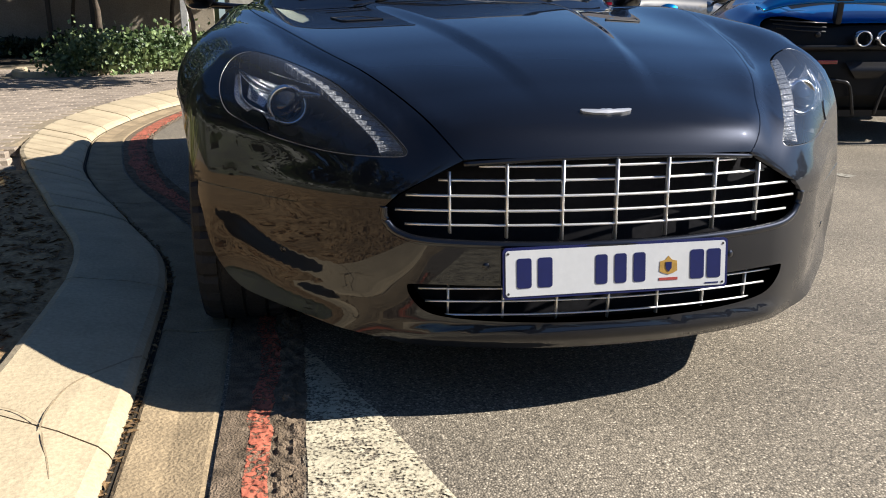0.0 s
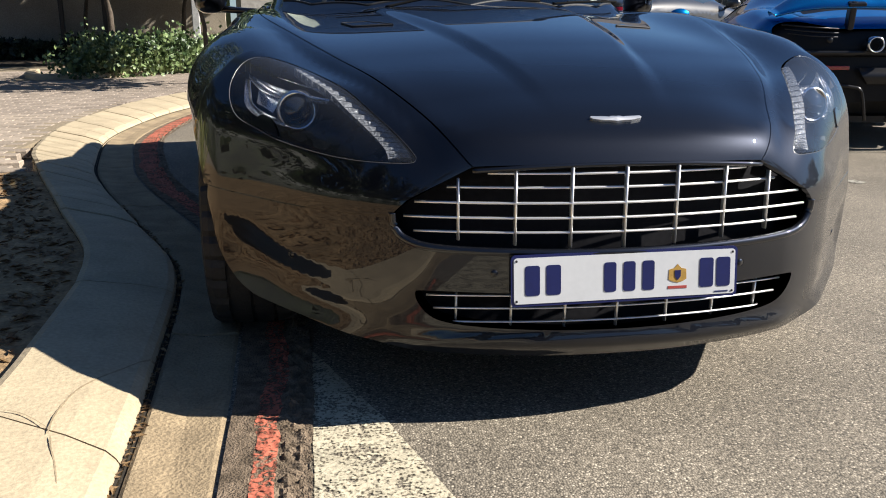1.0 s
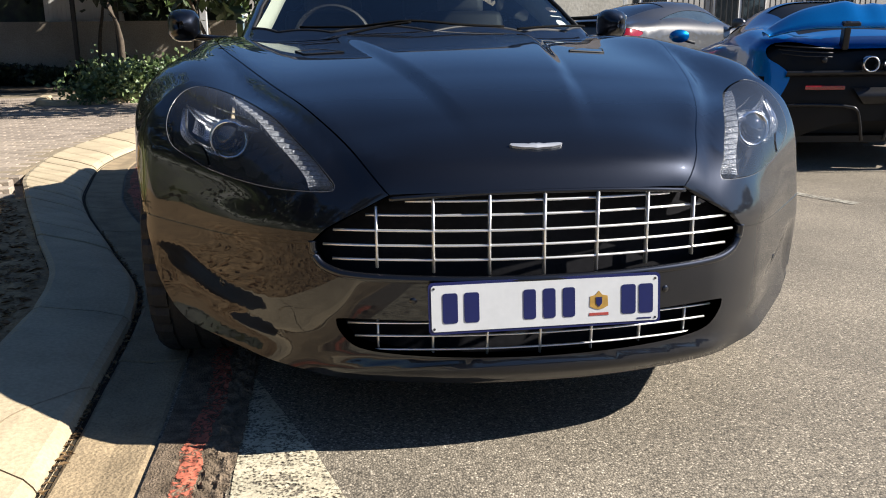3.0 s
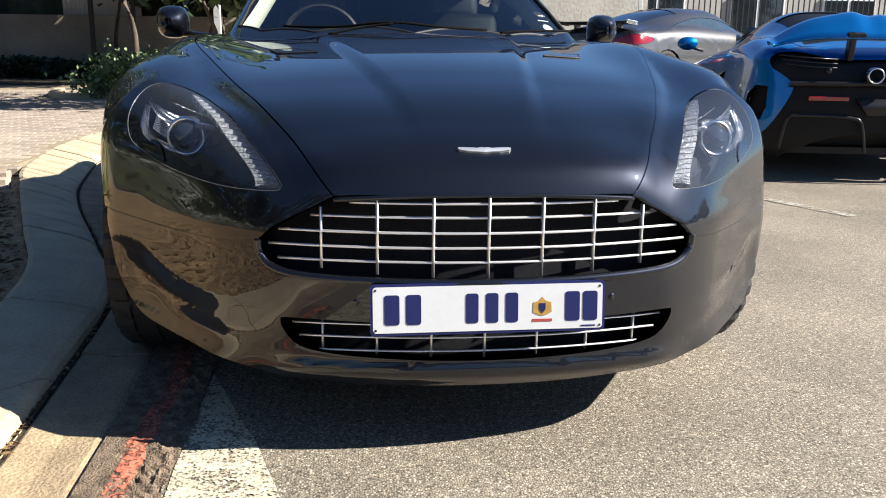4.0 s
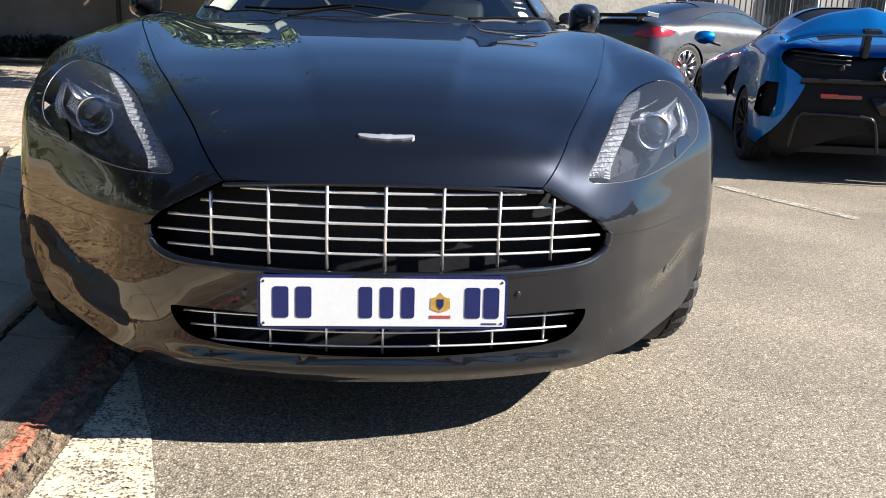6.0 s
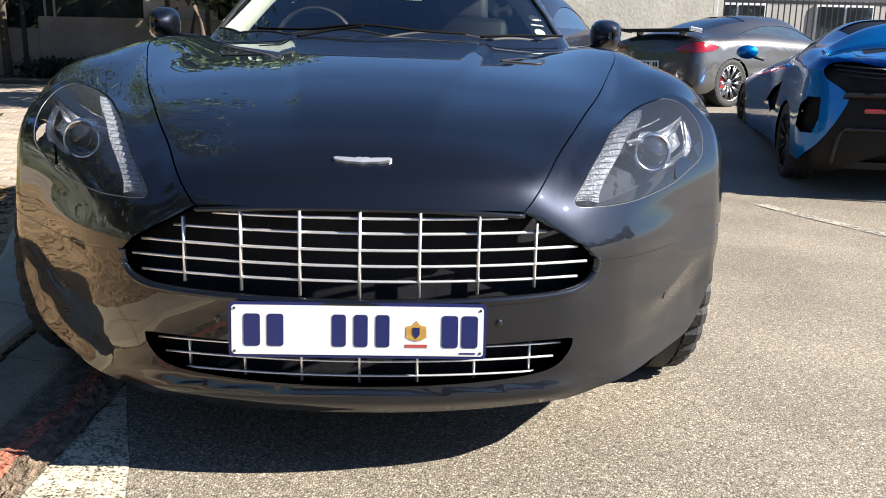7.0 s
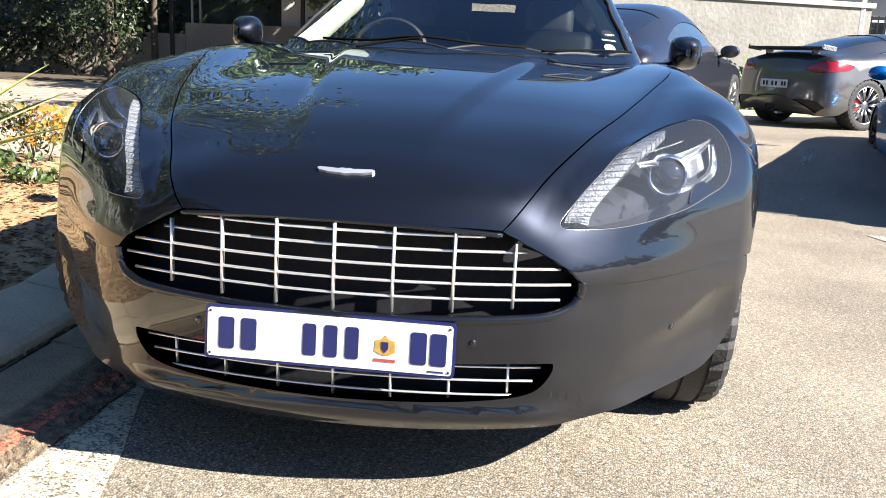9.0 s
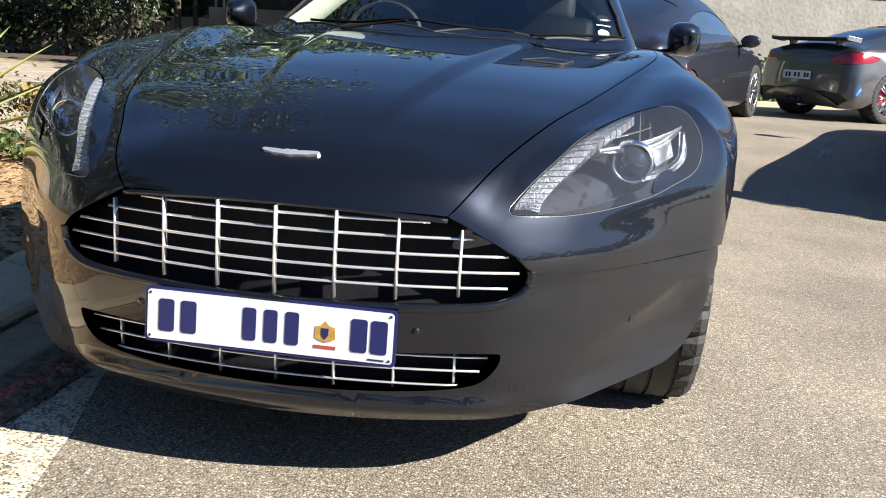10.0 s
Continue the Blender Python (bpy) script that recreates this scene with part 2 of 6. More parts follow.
def mirrored(pts):
    return [(-x, y, z) for x, y, z in pts]


# ---- ground ----
def ground_height(x, y):
    s = np.maximum(0, x + 0.1) + np.maximum(0, y) * ease(0.2, 1.8, x)
    z = -0.034 * np.minimum(s, 7.0)
    z = z * (1 - ease(4.5, 8.5, y)) * (1 - ease(5, 10, x))
    return z + 0.20 * ease(5.5, 10.0, y) * ease(-1.0, 2.2, x)


def gz(x, y):
    return float(ground_height(np.array(float(x)), np.array(float(y))))


def sheet(name, xs, ys, zf, mat, parent=None, label=""):
    gx, gy = np.meshgrid(xs, ys)
    gzv = zf(gx, gy)
    n = len(xs)
    vs = np.stack([gx.ravel(), gy.ravel(), gzv.ravel()], 1)
    fs = [(j * n + i, j * n + i + 1, (j + 1) * n + i + 1, (j + 1) * n + i) for j in range(len(ys) - 1) for i in range(n - 1)]
    return mesh_object(name, vs, fs, mat, parent, label)


def worn(name, colour, cover=0.5, scale=60.0, soft=0.06, rough=0.8):
    """Paint or stain that has partly worn away: the surface below shows through."""
    m = material(name, colour, rough, scale=12, vary=0.25, bump=0.3)
    nt = m.node_tree
    b, out = nt.nodes["Principled BSDF"], nt.nodes["Material Output"]
    tc = nt.nodes.new("ShaderNodeTexCoord")
    n1 = nt.nodes.new("ShaderNodeTexNoise")
    n1.inputs["Scale"].default_value, n1.inputs["Detail"].default_value = scale, 5.0
    n2 = nt.nodes.new("ShaderNodeTexNoise")
    n2.inputs["Scale"].default_value, n2.inputs["Detail"].default_value = scale / 9, 3.0
    add = nt.nodes.new("ShaderNodeMath")
    add.operation = "MULTIPLY_ADD"
    add.inputs[1].default_value = 0.5
    ramp = nt.nodes.new("ShaderNodeValToRGB")
    mid = 0.75 - 0.5 * (cover - 0.5) * 0.7
    ramp.color_ramp.elements[0].position, ramp.color_ramp.elements[1].position = mid - soft, mid + soft
    tr = nt.nodes.new("ShaderNodeBsdfTransparent")
    mx = nt.nodes.new("ShaderNodeMixShader")
    for n in (n1, n2):
        nt.links.new(tc.outputs["Object"], n.inputs["Vector"])
    nt.links.new(n2.outputs["Fac"], add.inputs[0])
    nt.links.new(n1.outputs["Fac"], add.inputs[2])
    nt.links.new(add.outputs[0], ramp.inputs["Fac"])
    nt.links.new(ramp.outputs["Color"], mx.inputs[0])
    nt.links.new(tr.outputs[0], mx.inputs[1])
    nt.links.new(b.outputs[0], mx.inputs[2])
    nt.links.new(mx.outputs[0], out.inputs["Surface"])
    return m


def speckled(name, dark, light, pale):
    """Asphalt: stones of three tones in a dark binder, with patches of wear."""
    m = bpy.data.materials.new(name)
    m.use_nodes = True
    nt = m.node_tree
    b = nt.nodes["Principled BSDF"]
    tc = nt.nodes.new("ShaderNodeTexCoord")
    vo = nt.nodes.new("ShaderNodeTexVoronoi")
    vo.inputs["Scale"].default_value = 190.0
    n1 = nt.nodes.new("ShaderNodeTexNoise")
    n1.inputs["Scale"].default_value, n1.inputs["Detail"].default_value = 1.3, 8.0
    n2 = nt.nodes.new("ShaderNodeTexNoise")
    n2.inputs["Scale"].default_value, n2.inputs["Detail"].default_value = 90.0, 4.0
    for n in (vo, n1, n2):
        nt.links.new(tc.outputs["Object"], n.inputs["Vector"])
    sep = nt.nodes.new("ShaderNodeSeparateColor")
    nt.links.new(vo.outputs["Color"], sep.inputs[0])
    ramp = nt.nodes.new("ShaderNodeValToRGB")
    e = ramp.color_ramp.elements
    e[0].position, e[0].color = 0.0, (*dark, 1)
    e[1].position, e[1].color = 1.0, (*pale, 1)
    for pos, c in ((0.35, light), (0.8, light)):
        k = e.new(pos)
        k.color = (*c, 1)
    nt.links.new(sep.outputs[0], ramp.inputs["Fac"])
    gap = nt.nodes.new("ShaderNodeMapRange")
    gap.inputs["From Min"].default_value, gap.inputs["From Max"].default_value = 0.35, 0.75
    gap.inputs["To Min"].default_value, gap.inputs["To Max"].default_value = 1.0, 0.50
    nt.links.new(vo.outputs["Distance"], gap.inputs["Value"])
    patch = nt.nodes.new("ShaderNodeMapRange")
    patch.inputs["From Min"].default_value, patch.inputs["From Max"].default_value = 0.3, 0.7
    patch.inputs["To Min"].default_value, patch.inputs["To Max"].default_value = 0.78, 1.18
    nt.links.new(n1.outputs["Fac"], patch.inputs["Value"])
    mul = nt.nodes.new("ShaderNodeMath")
    mul.operation = "MULTIPLY"
    nt.links.new(gap.outputs[0], mul.inputs[0])
    nt.links.new(patch.outputs[0], mul.inputs[1])
    mix = nt.nodes.new("ShaderNodeMix")
    mix.data_type, mix.blend_type = "RGBA", "MULTIPLY"
    mix.inputs["Factor"].default_value = 1.0
    nt.links.new(ramp.outputs["Color"], mix.inputs["A"])
    nt.links.new(mul.outputs[0], mix.inputs["B"])
    nt.links.new(mix.outputs["Result"], b.inputs["Base Color"])
    b.inputs["Roughness"].default_value = 0.8
    bp = nt.nodes.new("ShaderNodeBump")
    bp.inputs["Strength"].default_value, bp.inputs["Distance"].default_value = 0.48, 0.005
    hs = nt.nodes.new("ShaderNodeMath")
    hs.operation = "ADD"
    nt.links.new(vo.outputs["Distance"], hs.inputs[0])
    nt.links.new(n2.outputs["Fac"], hs.inputs[1])
    nt.links.new(hs.outputs[0], bp.inputs["Height"])
    bp.invert = True
    nt.links.new(bp.outputs["Normal"], b.inputs["Normal"])
    return m


ROAD = speckled("stony asphalt", (0.095, 0.081, 0.060), (0.250, 0.213, 0.160), (0.56, 0.485, 0.375))
xs = np.concatenate([np.linspace(-400, -14, 8), np.linspace(-12, 14, 66), np.linspace(16, 400, 8)])
ys = np.concatenate([np.linspace(-400, -8, 8), np.linspace(-6, 24, 76), np.linspace(26, 400, 8)])
road = sheet("road", xs, ys, ground_height, ROAD)
tagged(road, "grey asphalt road with coarse pale stone speckle", "road", kind="structure")


def plan(pts, n=8):
    return [(p[0], p[1]) for p in curve_through([(x, y, 0) for x, y in pts], n)]


def ribbon(line_a, line_b, za, zb):
    """A strip between two lines of plan points, at heights za and zb."""
    vs, fs = [], []
    for (x1, y1), (x2, y2) in zip(line_a, line_b):
        vs += [(x1, y1, za(x1, y1)), (x2, y2, zb(x2, y2))]
    for i in range(len(line_a) - 1):
        fs.append((2 * i, 2 * i + 1, 2 * i + 3, 2 * i + 2))
    return vs, fs


KERB_FOOT = plan([(-1.06, -3.2), (-1.07, -1.5), (-1.085, -0.15), (-1.10, 0.5), (-1.16, 1.4), (-1.41, 2.15), (-1.80, 3.24), (-2.02, 4.12), (-2.18, 5.6), (-1.9, 7.6), (-1.2, 9.2), (0.0, 10.4)])
KERB_BACK = plan([(-1.44, -3.2), (-1.44, -1.5), (-1.45, -0.15), (-1.43, 0.5), (-1.49, 1.44), (-1.80, 2.35), (-2.24, 3.6), (-2.50, 4.5), (-2.62, 6.0), (-2.35, 8.2), (-1.5, 10.0), (-0.3, 11.2)])
GUT = plan([(-0.87, -3.2), (-0.88, -1.5), (-0.885, -0.15), (-0.885, 0.5), (-0.93, 1.4), (-1.16, 2.15), (-1.56, 3.24), (-1.78, 4.12), (-1.96, 5.6), (-1.68, 7.6), (-1.0, 9.1), (0.1, 10.2)])
STRIP = plan([(-0.70, -3.2), (-0.70, -1.5), (-0.70, -0.15), (-0.69, 0.5), (-0.74, 1.4), (-0.97, 2.15), (-1.37, 3.24), (-1.58, 4.12), (-1.76, 5.6), (-1.5, 7.6), (-0.85, 9.0), (0.2, 10.05)])
DIRT = material("dark joint dirt", (0.035, 0.027, 0.018), 0.95, scale=30, bump=0.5)


def at_len(line, s):
    """The point of a plan line at the share s of its knots."""
    t = min(max(s, 0), 0.99999) * (len(line) - 1)
    i = int(t)
    a, b = np.array(line[i]), np.array(line[i + 1])
    return a + (b - a) * (t - i)


v, f = ribbon(KERB_FOOT, KERB_BACK, lambda x, y: 0.012, lambda x, y: 0.06)
kerb = tagged(mesh_object("kerb", v, f, DIRT), "pale cream concrete kerb of single blocks beside the gutter", "kerb", kind="structure")
v, f = ribbon(GUT, KERB_FOOT, lambda x, y: gz(x, y) - 0.004, lambda x, y: 0.004)
gutter = tagged(mesh_object("gutter", v, f, DIRT), "worn brown concrete gutter channel along the kerb", "gutter", kind="structure")


def block_row(name, low, high, profile, cuts, mat, parent, gap=0.007, seed=1, skew={}, level=()):
    """Blocks laid between two plan lines, cut across at the given shares; profile: (share across, height) from low to high."""
    rnd = random.Random(seed)
    for c0, c1 in zip(cuts, cuts[1:]):
        vs, fs, m = [], [], len(profile)
        n = 8
        dz, tilt = rnd.uniform(-0.003, 0.003), rnd.uniform(-0.003, 0.003)
        if c1 in level:
            dz = tilt = 0.0
        ln = np.linalg.norm(at_len(low, c1) - at_len(low, c0))
        g = gap / max(ln, 0.05)
        for k in range(n + 1):
            s = c0 + (c1 - c0) * (g + (1 - 2 * g) * k / n)
            a, b = at_len(low, s), at_len(high, s + skew.get(c0, 0) * (1 - k / n) + skew.get(c1, 0) * k / n)
            for sh, z in profile:
                p = a + (b - a) * sh
                edge = 0.006 if k in (0, n) and z > 0.02 else 0.0
                vs.append((p[0], p[1], z + dz + tilt * (k / n - 0.5) - edge))
        for k in range(n):
            for j in range(m - 1):
                q = k * m + j
                fs.append((q, q + 1, q + m + 1, q + m))
        fs += [tuple(range(m))[::-1], tuple(range(n * m, n * m + m))]
        mesh_object(name, vs, fs, mat, parent, smooth=False)


near = [0.0, 0.10, 0.194, 0.335, 0.40, 0.455]
cuts = near + list(np.linspace(0.478, 1.0, 30))
block_row("kerb_block", KERB_FOOT, KERB_BACK, [(0.015, -0.02), (0.02, 0.018), (0.04, 0.034), (0.10, 0.048), (0.35, 0.068), (0.92, 0.090), (0.99, 0.082), (0.995, 0.0)], cuts, KERB, kerb, gap=0.004, skew={0.194: 0.026}, level=(0.194, 0.335))


def kerb_top(x, y):
    a = np.interp(y, [p[1] for p in KERB_FOOT], [p[0] for p in KERB_FOOT])
    b = np.interp(y, [p[1] for p in KERB_BACK], [p[0] for p in KERB_BACK])
    return float(np.interp((x - a) / (b - a), [0.02, 0.04, 0.10, 0.35, 0.92], [0.018, 0.034, 0.048, 0.068, 0.090]))


# cracks across the near kerb block
CRACK = material("dusty crack", (0.34, 0.265, 0.165), 0.95, scale=60, bump=0.3, vary=0.2)
for pts, wide in (([(-1.243, 0.03), (-1.251, 0.10), (-1.248, 0.173), (-1.236, 0.252), (-1.205, 0.325), (-1.163, 0.401), (-1.127, 0.473), (-1.105, 0.53)], 0.0065), ([(-1.236, 0.02), (-1.222, -0.03), (-1.202, -0.084), (-1.177, -0.166)], 0.005), ([(-1.367, 0.137), (-1.329, 0.125), (-1.293, 0.099), (-1.25, 0.055)], 0.0035)):
    line = plan(pts, 7)
    vs = []
    for k, (x, y) in enumerate(line):
        x0, y0 = line[max(k - 1, 0)]
        x1, y1 = line[min(k + 1, len(line) - 1)]
        ln = math.hypot(x1 - x0, y1 - y0)
        h = wide * (0.55 + 0.9 * abs(noise.noise((x * 60, y * 60, 3)))) * min(1, 0.25 + min(k, len(line) - 1 - k) / 4) / 2
        for e in (-1, 1):
            px, py = x - e * h * (y1 - y0) / ln, y + e * h * (x1 - x0) / ln
            vs.append((px, py, kerb_top(px, py) + 0.0012))
    mesh_object("crack", vs, [(2 * k, 2 * k + 1, 2 * k + 3, 2 * k + 2) for k in range(len(line) - 1)], CRACK, kerb, "narrow dusty crack")
cuts = [0.0, 0.09, 0.30, 0.375, 0.44, 0.50] + list(np.linspace(0.56, 1.0, 8))
block_row("gutter_slab", GUT, KERB_FOOT, [(0.05, -0.03), (0.055, 0.004), (0.10, 0.007), (0.5, 0.004), (0.90, 0.016), (0.95, 0.010), (0.955, -0.02)], cuts, GUTTER, gutter, gap=0.003, seed=2)

# rough strip between gutter and road
TAR = material("rough tar edge", (0.27, 0.20, 0.135), 0.95, scale=26, fine=210, bump=1.0, second=(0.10, 0.072, 0.045), vary=0.5)
vs, fs, m = [], [], 24
stations = np.concatenate([np.linspace(0.14, 0.36, 330), np.linspace(0.361, 0.85, 330)])


def strip_point(s, k, lift=0.0):
    a, b = at_len(STRIP, s), at_len(GUT, s)
    p = a + (b - a) * k
    rough = (0.030 * abs(noise.noise((p[0] * 34, p[1] * 34, 0))) - 0.006) * float(1.05 - ease(0.24, 0.42, k)) + 0.010 * noise.noise((p[0] * 75, p[1] * 75, 5)) * (1.15 - 0.8 * k)
    crumble = 0.010 * noise.noise((p[1] * 30, 3.3, 1)) * (k == 0)
    return (p[0] + crumble, p[1], gz(p[0], p[1]) + 0.008 + max(-0.007, rough) * math.sin(math.pi * min(1, k * 1.1 + 0.08)) + lift)


for s in stations:
    vs += [strip_point(s, k / (m - 1)) for k in range(m)]
fs = [(i * m + j, i * m + m + j, i * m + m + j + 1, i * m + j + 1) for i in range(len(stations) - 1) for j in range(m - 1)]
strip = tagged(mesh_object("edge_strip", vs, fs, TAR, smooth=False), "rough brown tar strip along the road edge", "road edge", kind="structure")
vs = []
m2 = 9
for s in stations:
    c = 0.52 + 0.04 * math.sin(s * 41) + 0.08 * noise.noise((s * 70, 0.5, 2))
    vs += [strip_point(s, c + (0.27 + 0.33 * float(ease(0.45, 0.58, s))) * (k / (m2 - 1) - 0.5), 0.002) for k in range(m2)]
fs = [(i * m2 + j, i * m2 + m2 + j, i * m2 + m2 + j + 1, i * m2 + j + 1) for i in range(len(stations) - 1) for j in range(m2 - 1)]
RED_PAINT = worn("worn red paint", (0.56, 0.16, 0.095), 0.62, 85, 0.07)
tagged(mesh_object("red_line", vs, fs, RED_PAINT), "faded red painted line along the road edge", "road marking", kind="structure")

# white wedge of road paint
vs, fs = [], []
for k in range(41):
    y = -1.6 + 2.17 * k / 40
    xr = np.interp(y, [-1.6, -0.237, 0.103, 0.57], [-0.04, -0.425, -0.519, -0.683])
    for j in range(5):
        x = -0.695 + (xr + 0.695) * j / 4
        vs.append((x + 0.004 * noise.noise((y * 40, j, 0)), y, gz(x, y) + 0.003))
fs = [(i * 5 + j, i * 5 + j + 1, i * 5 + j + 6, i * 5 + j + 5) for i in range(40) for j in range(4)]
WHITE_PAINT = worn("worn white road paint", (0.64, 0.57, 0.41), 0.66, 120, 0.085)
tagged(mesh_object("painted_wedge", vs, fs, WHITE_PAINT), "worn white painted wedge on the asphalt", "road marking", kind="structure")
LINE_PAINT = worn("thin pale line paint", (0.36, 0.335, 0.275), 0.72, 30, 0.12)
for pts in ([(3.30, 3.80), (2.97, 4.60), (2.80, 5.0)], [(2.86, 7.35), (3.02, 7.75), (3.22, 8.35)]):
    mid = plan(pts, 8)
    a = [(x - 0.05, y - 0.02) for x, y in mid]
    b = [(x + 0.05, y + 0.02) for x, y in mid]
    v, f = ribbon(b, a, lambda x, y: gz(x, y) + 0.006, lambda x, y: gz(x, y) + 0.006)
    tagged(mesh_object("parking_line", v, f, LINE_PAINT), "pale worn parking line on the asphalt", "road marking", kind="structure")

# soil bed
vs, fs, nu, nv = [], [], 90, 150
for j in range(nv):
    for i in range(nu):
        k = i / (nu - 1)
        y = -3.0 + 7.4 * j / (nv - 1)
        for _ in range(3):
            x0 = np.interp(y, [p[1] for p in KERB_BACK], [p[0] for p in KERB_BACK]) + 0.01
            x = x0 - 7.0 * k**1.6
            y = -3.0 + (7.4 - 0.85 * float(ease(-3.2, -2.5, x))) * j / (nv - 1)
        z = 0.060 + 0.03 * ease(0, 1.5, x0 - x) + 0.014 * noise.noise((x * 3, y * 3, 0)) * min(1, k * 14) + 0.011 * noise.noise((x * 14, y * 14, 3)) + 0.007 * noise.noise((x * 45, y * 45, 6))
        vs.append((x, y, z))
fs = [(j * nu + i, j * nu + nu + i, j * nu + nu + i + 1, j * nu + i + 1) for j in range(nv - 1) for i in range(nu - 1)]
fs = [q[::-1] for q in fs]
tagged(mesh_object("soil_bed", vs, fs, SOIL), "dry orange-brown soil bed with litter behind the kerb", "soil", kind="structure")
# the bed, kerb and gutter run on behind the camera
def rolling(x, y):
    return 0.075 + 0.012 * np.sin(x * 1.7 + 0.6 * y) * np.sin(y * 1.3)


tagged(sheet("soil_bed_south", np.linspace(-9.0, -1.43, 26), np.linspace(-34, -2.98, 60), rolling, SOIL), "dry soil bed running on along the kerb", "soil", kind="structure")
tagged(sheet("soil_bed_west", np.linspace(-34, -8.35, 40), np.linspace(-34, 4.3, 60), rolling, SOIL), "dry garden soil beyond the bed", "soil", kind="structure")
foot, back, edge = ([(x, -34.0), (x, -3.2)] for x in (-1.06, -1.44, -0.87))
v, f = ribbon(foot, back, lambda x, y: 0.012, lambda x, y: 0.06)
kerb_run = tagged(mesh_object("kerb_south", v, f, DIRT), "pale cream concrete kerb running on along the road", "kerb", kind="structure")
block_row("kerb_block", foot, back, [(0.015, -0.02), (0.02, 0.018), (0.04, 0.034), (0.10, 0.048), (0.35, 0.068), (0.92, 0.090), (0.99, 0.082), (0.995, 0.0)], list(np.linspace(0, 1, 27)), KERB, kerb_run, gap=0.004, seed=6)
v, f = ribbon(edge, foot, lambda x, y: gz(x, y) - 0.004, lambda x, y: 0.004)
gutter_run = tagged(mesh_object("gutter_south", v, f, DIRT), "worn brown concrete gutter running on along the kerb", "gutter", kind="structure")
block_row("gutter_slab", edge, foot, [(0.05, -0.03), (0.055, 0.004), (0.10, 0.007), (0.5, 0.004), (0.90, 0.016), (0.95, 0.010), (0.955, -0.02)], list(np.linspace(0, 1, 22)), GUTTER, gutter_run, gap=0.003, seed=7)


def scatter(count, region, size, seed, height):
    """Small folded leaves or clods, strewn over a region."""
    rnd = np.random.RandomState(seed)
    vs, fs = [], []
    for _ in range(count):
        x, y = region(rnd)
        s = size * rnd.uniform(0.5, 1.4)
        a = rnd.uniform(0, 6.28)
        z = height(x, y) + s * 0.15
        d, e = np.array((math.cos(a), math.sin(a), rnd.uniform(-0.3, 0.3))), np.array((-math.sin(a), math.cos(a), rnd.uniform(-0.4, 0.4)))
        c = np.array((x, y, z))
        k = len(vs)
        vs += [c - d * s, c + e * s * 0.4 + (0, 0, s * 0.2), c + d * s, c - e * s * 0.4 + (0, 0, s * 0.2), c + (0, 0, -s * 0.1)]
        fs += [(k, k + 4, k + 1), (k + 4, k + 2, k + 1), (k, k + 3, k + 4), (k + 4, k + 3, k + 2)]
    return vs, fs


LITTER = material("dry leaves", (0.30, 0.19, 0.08), 0.8, scale=40, bump=0.1, second=(0.10, 0.055, 0.025), vary=0.4)
CLOD = material("soil clods", (0.25, 0.14, 0.065), 0.95, scale=20, bump=0.6, vary=0.4)


def soil_region(r):
    y = r.uniform(-2.5, 4.0)
    x0 = np.interp(y, [p[1] for p in KERB_BACK], [p[0] for p in KERB_BACK])
    x = x0 - 0.03 - abs(r.normal(0, 0.9))
    return x, (y if x < -3.1 else min(y, 3.4 - abs(r.normal(0, 0.6))) if y > 3.4 else y)


def soil_z(x, y):
    x0 = np.interp(y, [p[1] for p in KERB_BACK], [p[0] for p in KERB_BACK])
    return 0.062 + 0.03 * float(ease(0, 1.5, x0 - x)) + 0.014 * noise.noise((x * 3, y * 3, 0))


v, f = scatter(2000, soil_region, 0.022, 3, soil_z)
tagged(mesh_object("leaf_litter", v, f, LITTER, smooth=False), "dry brown fallen leaves on the soil", "leaf litter", kind="stuff")
v, f = scatter(1800, soil_region, 0.020, 4, soil_z)
tagged(mesh_object("soil_clods", v, f, CLOD, smooth=False), "crumbled clods of brown soil", "soil clods", kind="stuff")


def joint_region(r):
    s = r.uniform(0.18, 0.5)
    p = at_len(KERB_FOOT, s)
    return p[0] + r.normal(0, 0.008), p[1]


v, f = scatter(260, joint_region, 0.011, 5, lambda x, y: 0.016)
tagged(mesh_object("joint_litter", v, f, LITTER, smooth=False), "small dry leaves caught in the kerb joint", "leaf litter", kind="stuff")
# ---- dark grey coupe: body form ----
C = spline([-0.2, 0.0, 0.03, 0.052, 0.075, 0.105, 0.25, 0.6, 1.1, 1.65, 2.2, 3.6, 4.4, 4.9], [0.40, 0.575, 0.618, 0.650, 0.672, 0.691, 0.752, 0.836, 0.905, 0.955, 0.965, 0.995, 1.04, 0.99])
INSET = spline([0.0, 0.10, 0.17, 0.24, 0.32, 0.42, 0.50, 0.60, 0.80, 1.0], [0.28, 0.10, 0.038, 0.014, 0.004, 0.0, 0.006, 0.0185, 0.052, 0.125])


HOOD_X = spline([0.0, 0.04, 0.18, 0.40, 0.64, 1.0, 1.36, 1.8], [0.32, 0.34, 0.404, 0.50, 0.596, 0.69, 0.756, 0.79])


CORNER = spline([0.05, 0.15, 0.20, 0.235, 0.262, 0.29, 0.335, 0.385, 0.43, 0.5], [-0.016, -0.013, -0.006, 0.003, 0.010, 0.015, 0.0165, 0.009, 0.0, 0.0])


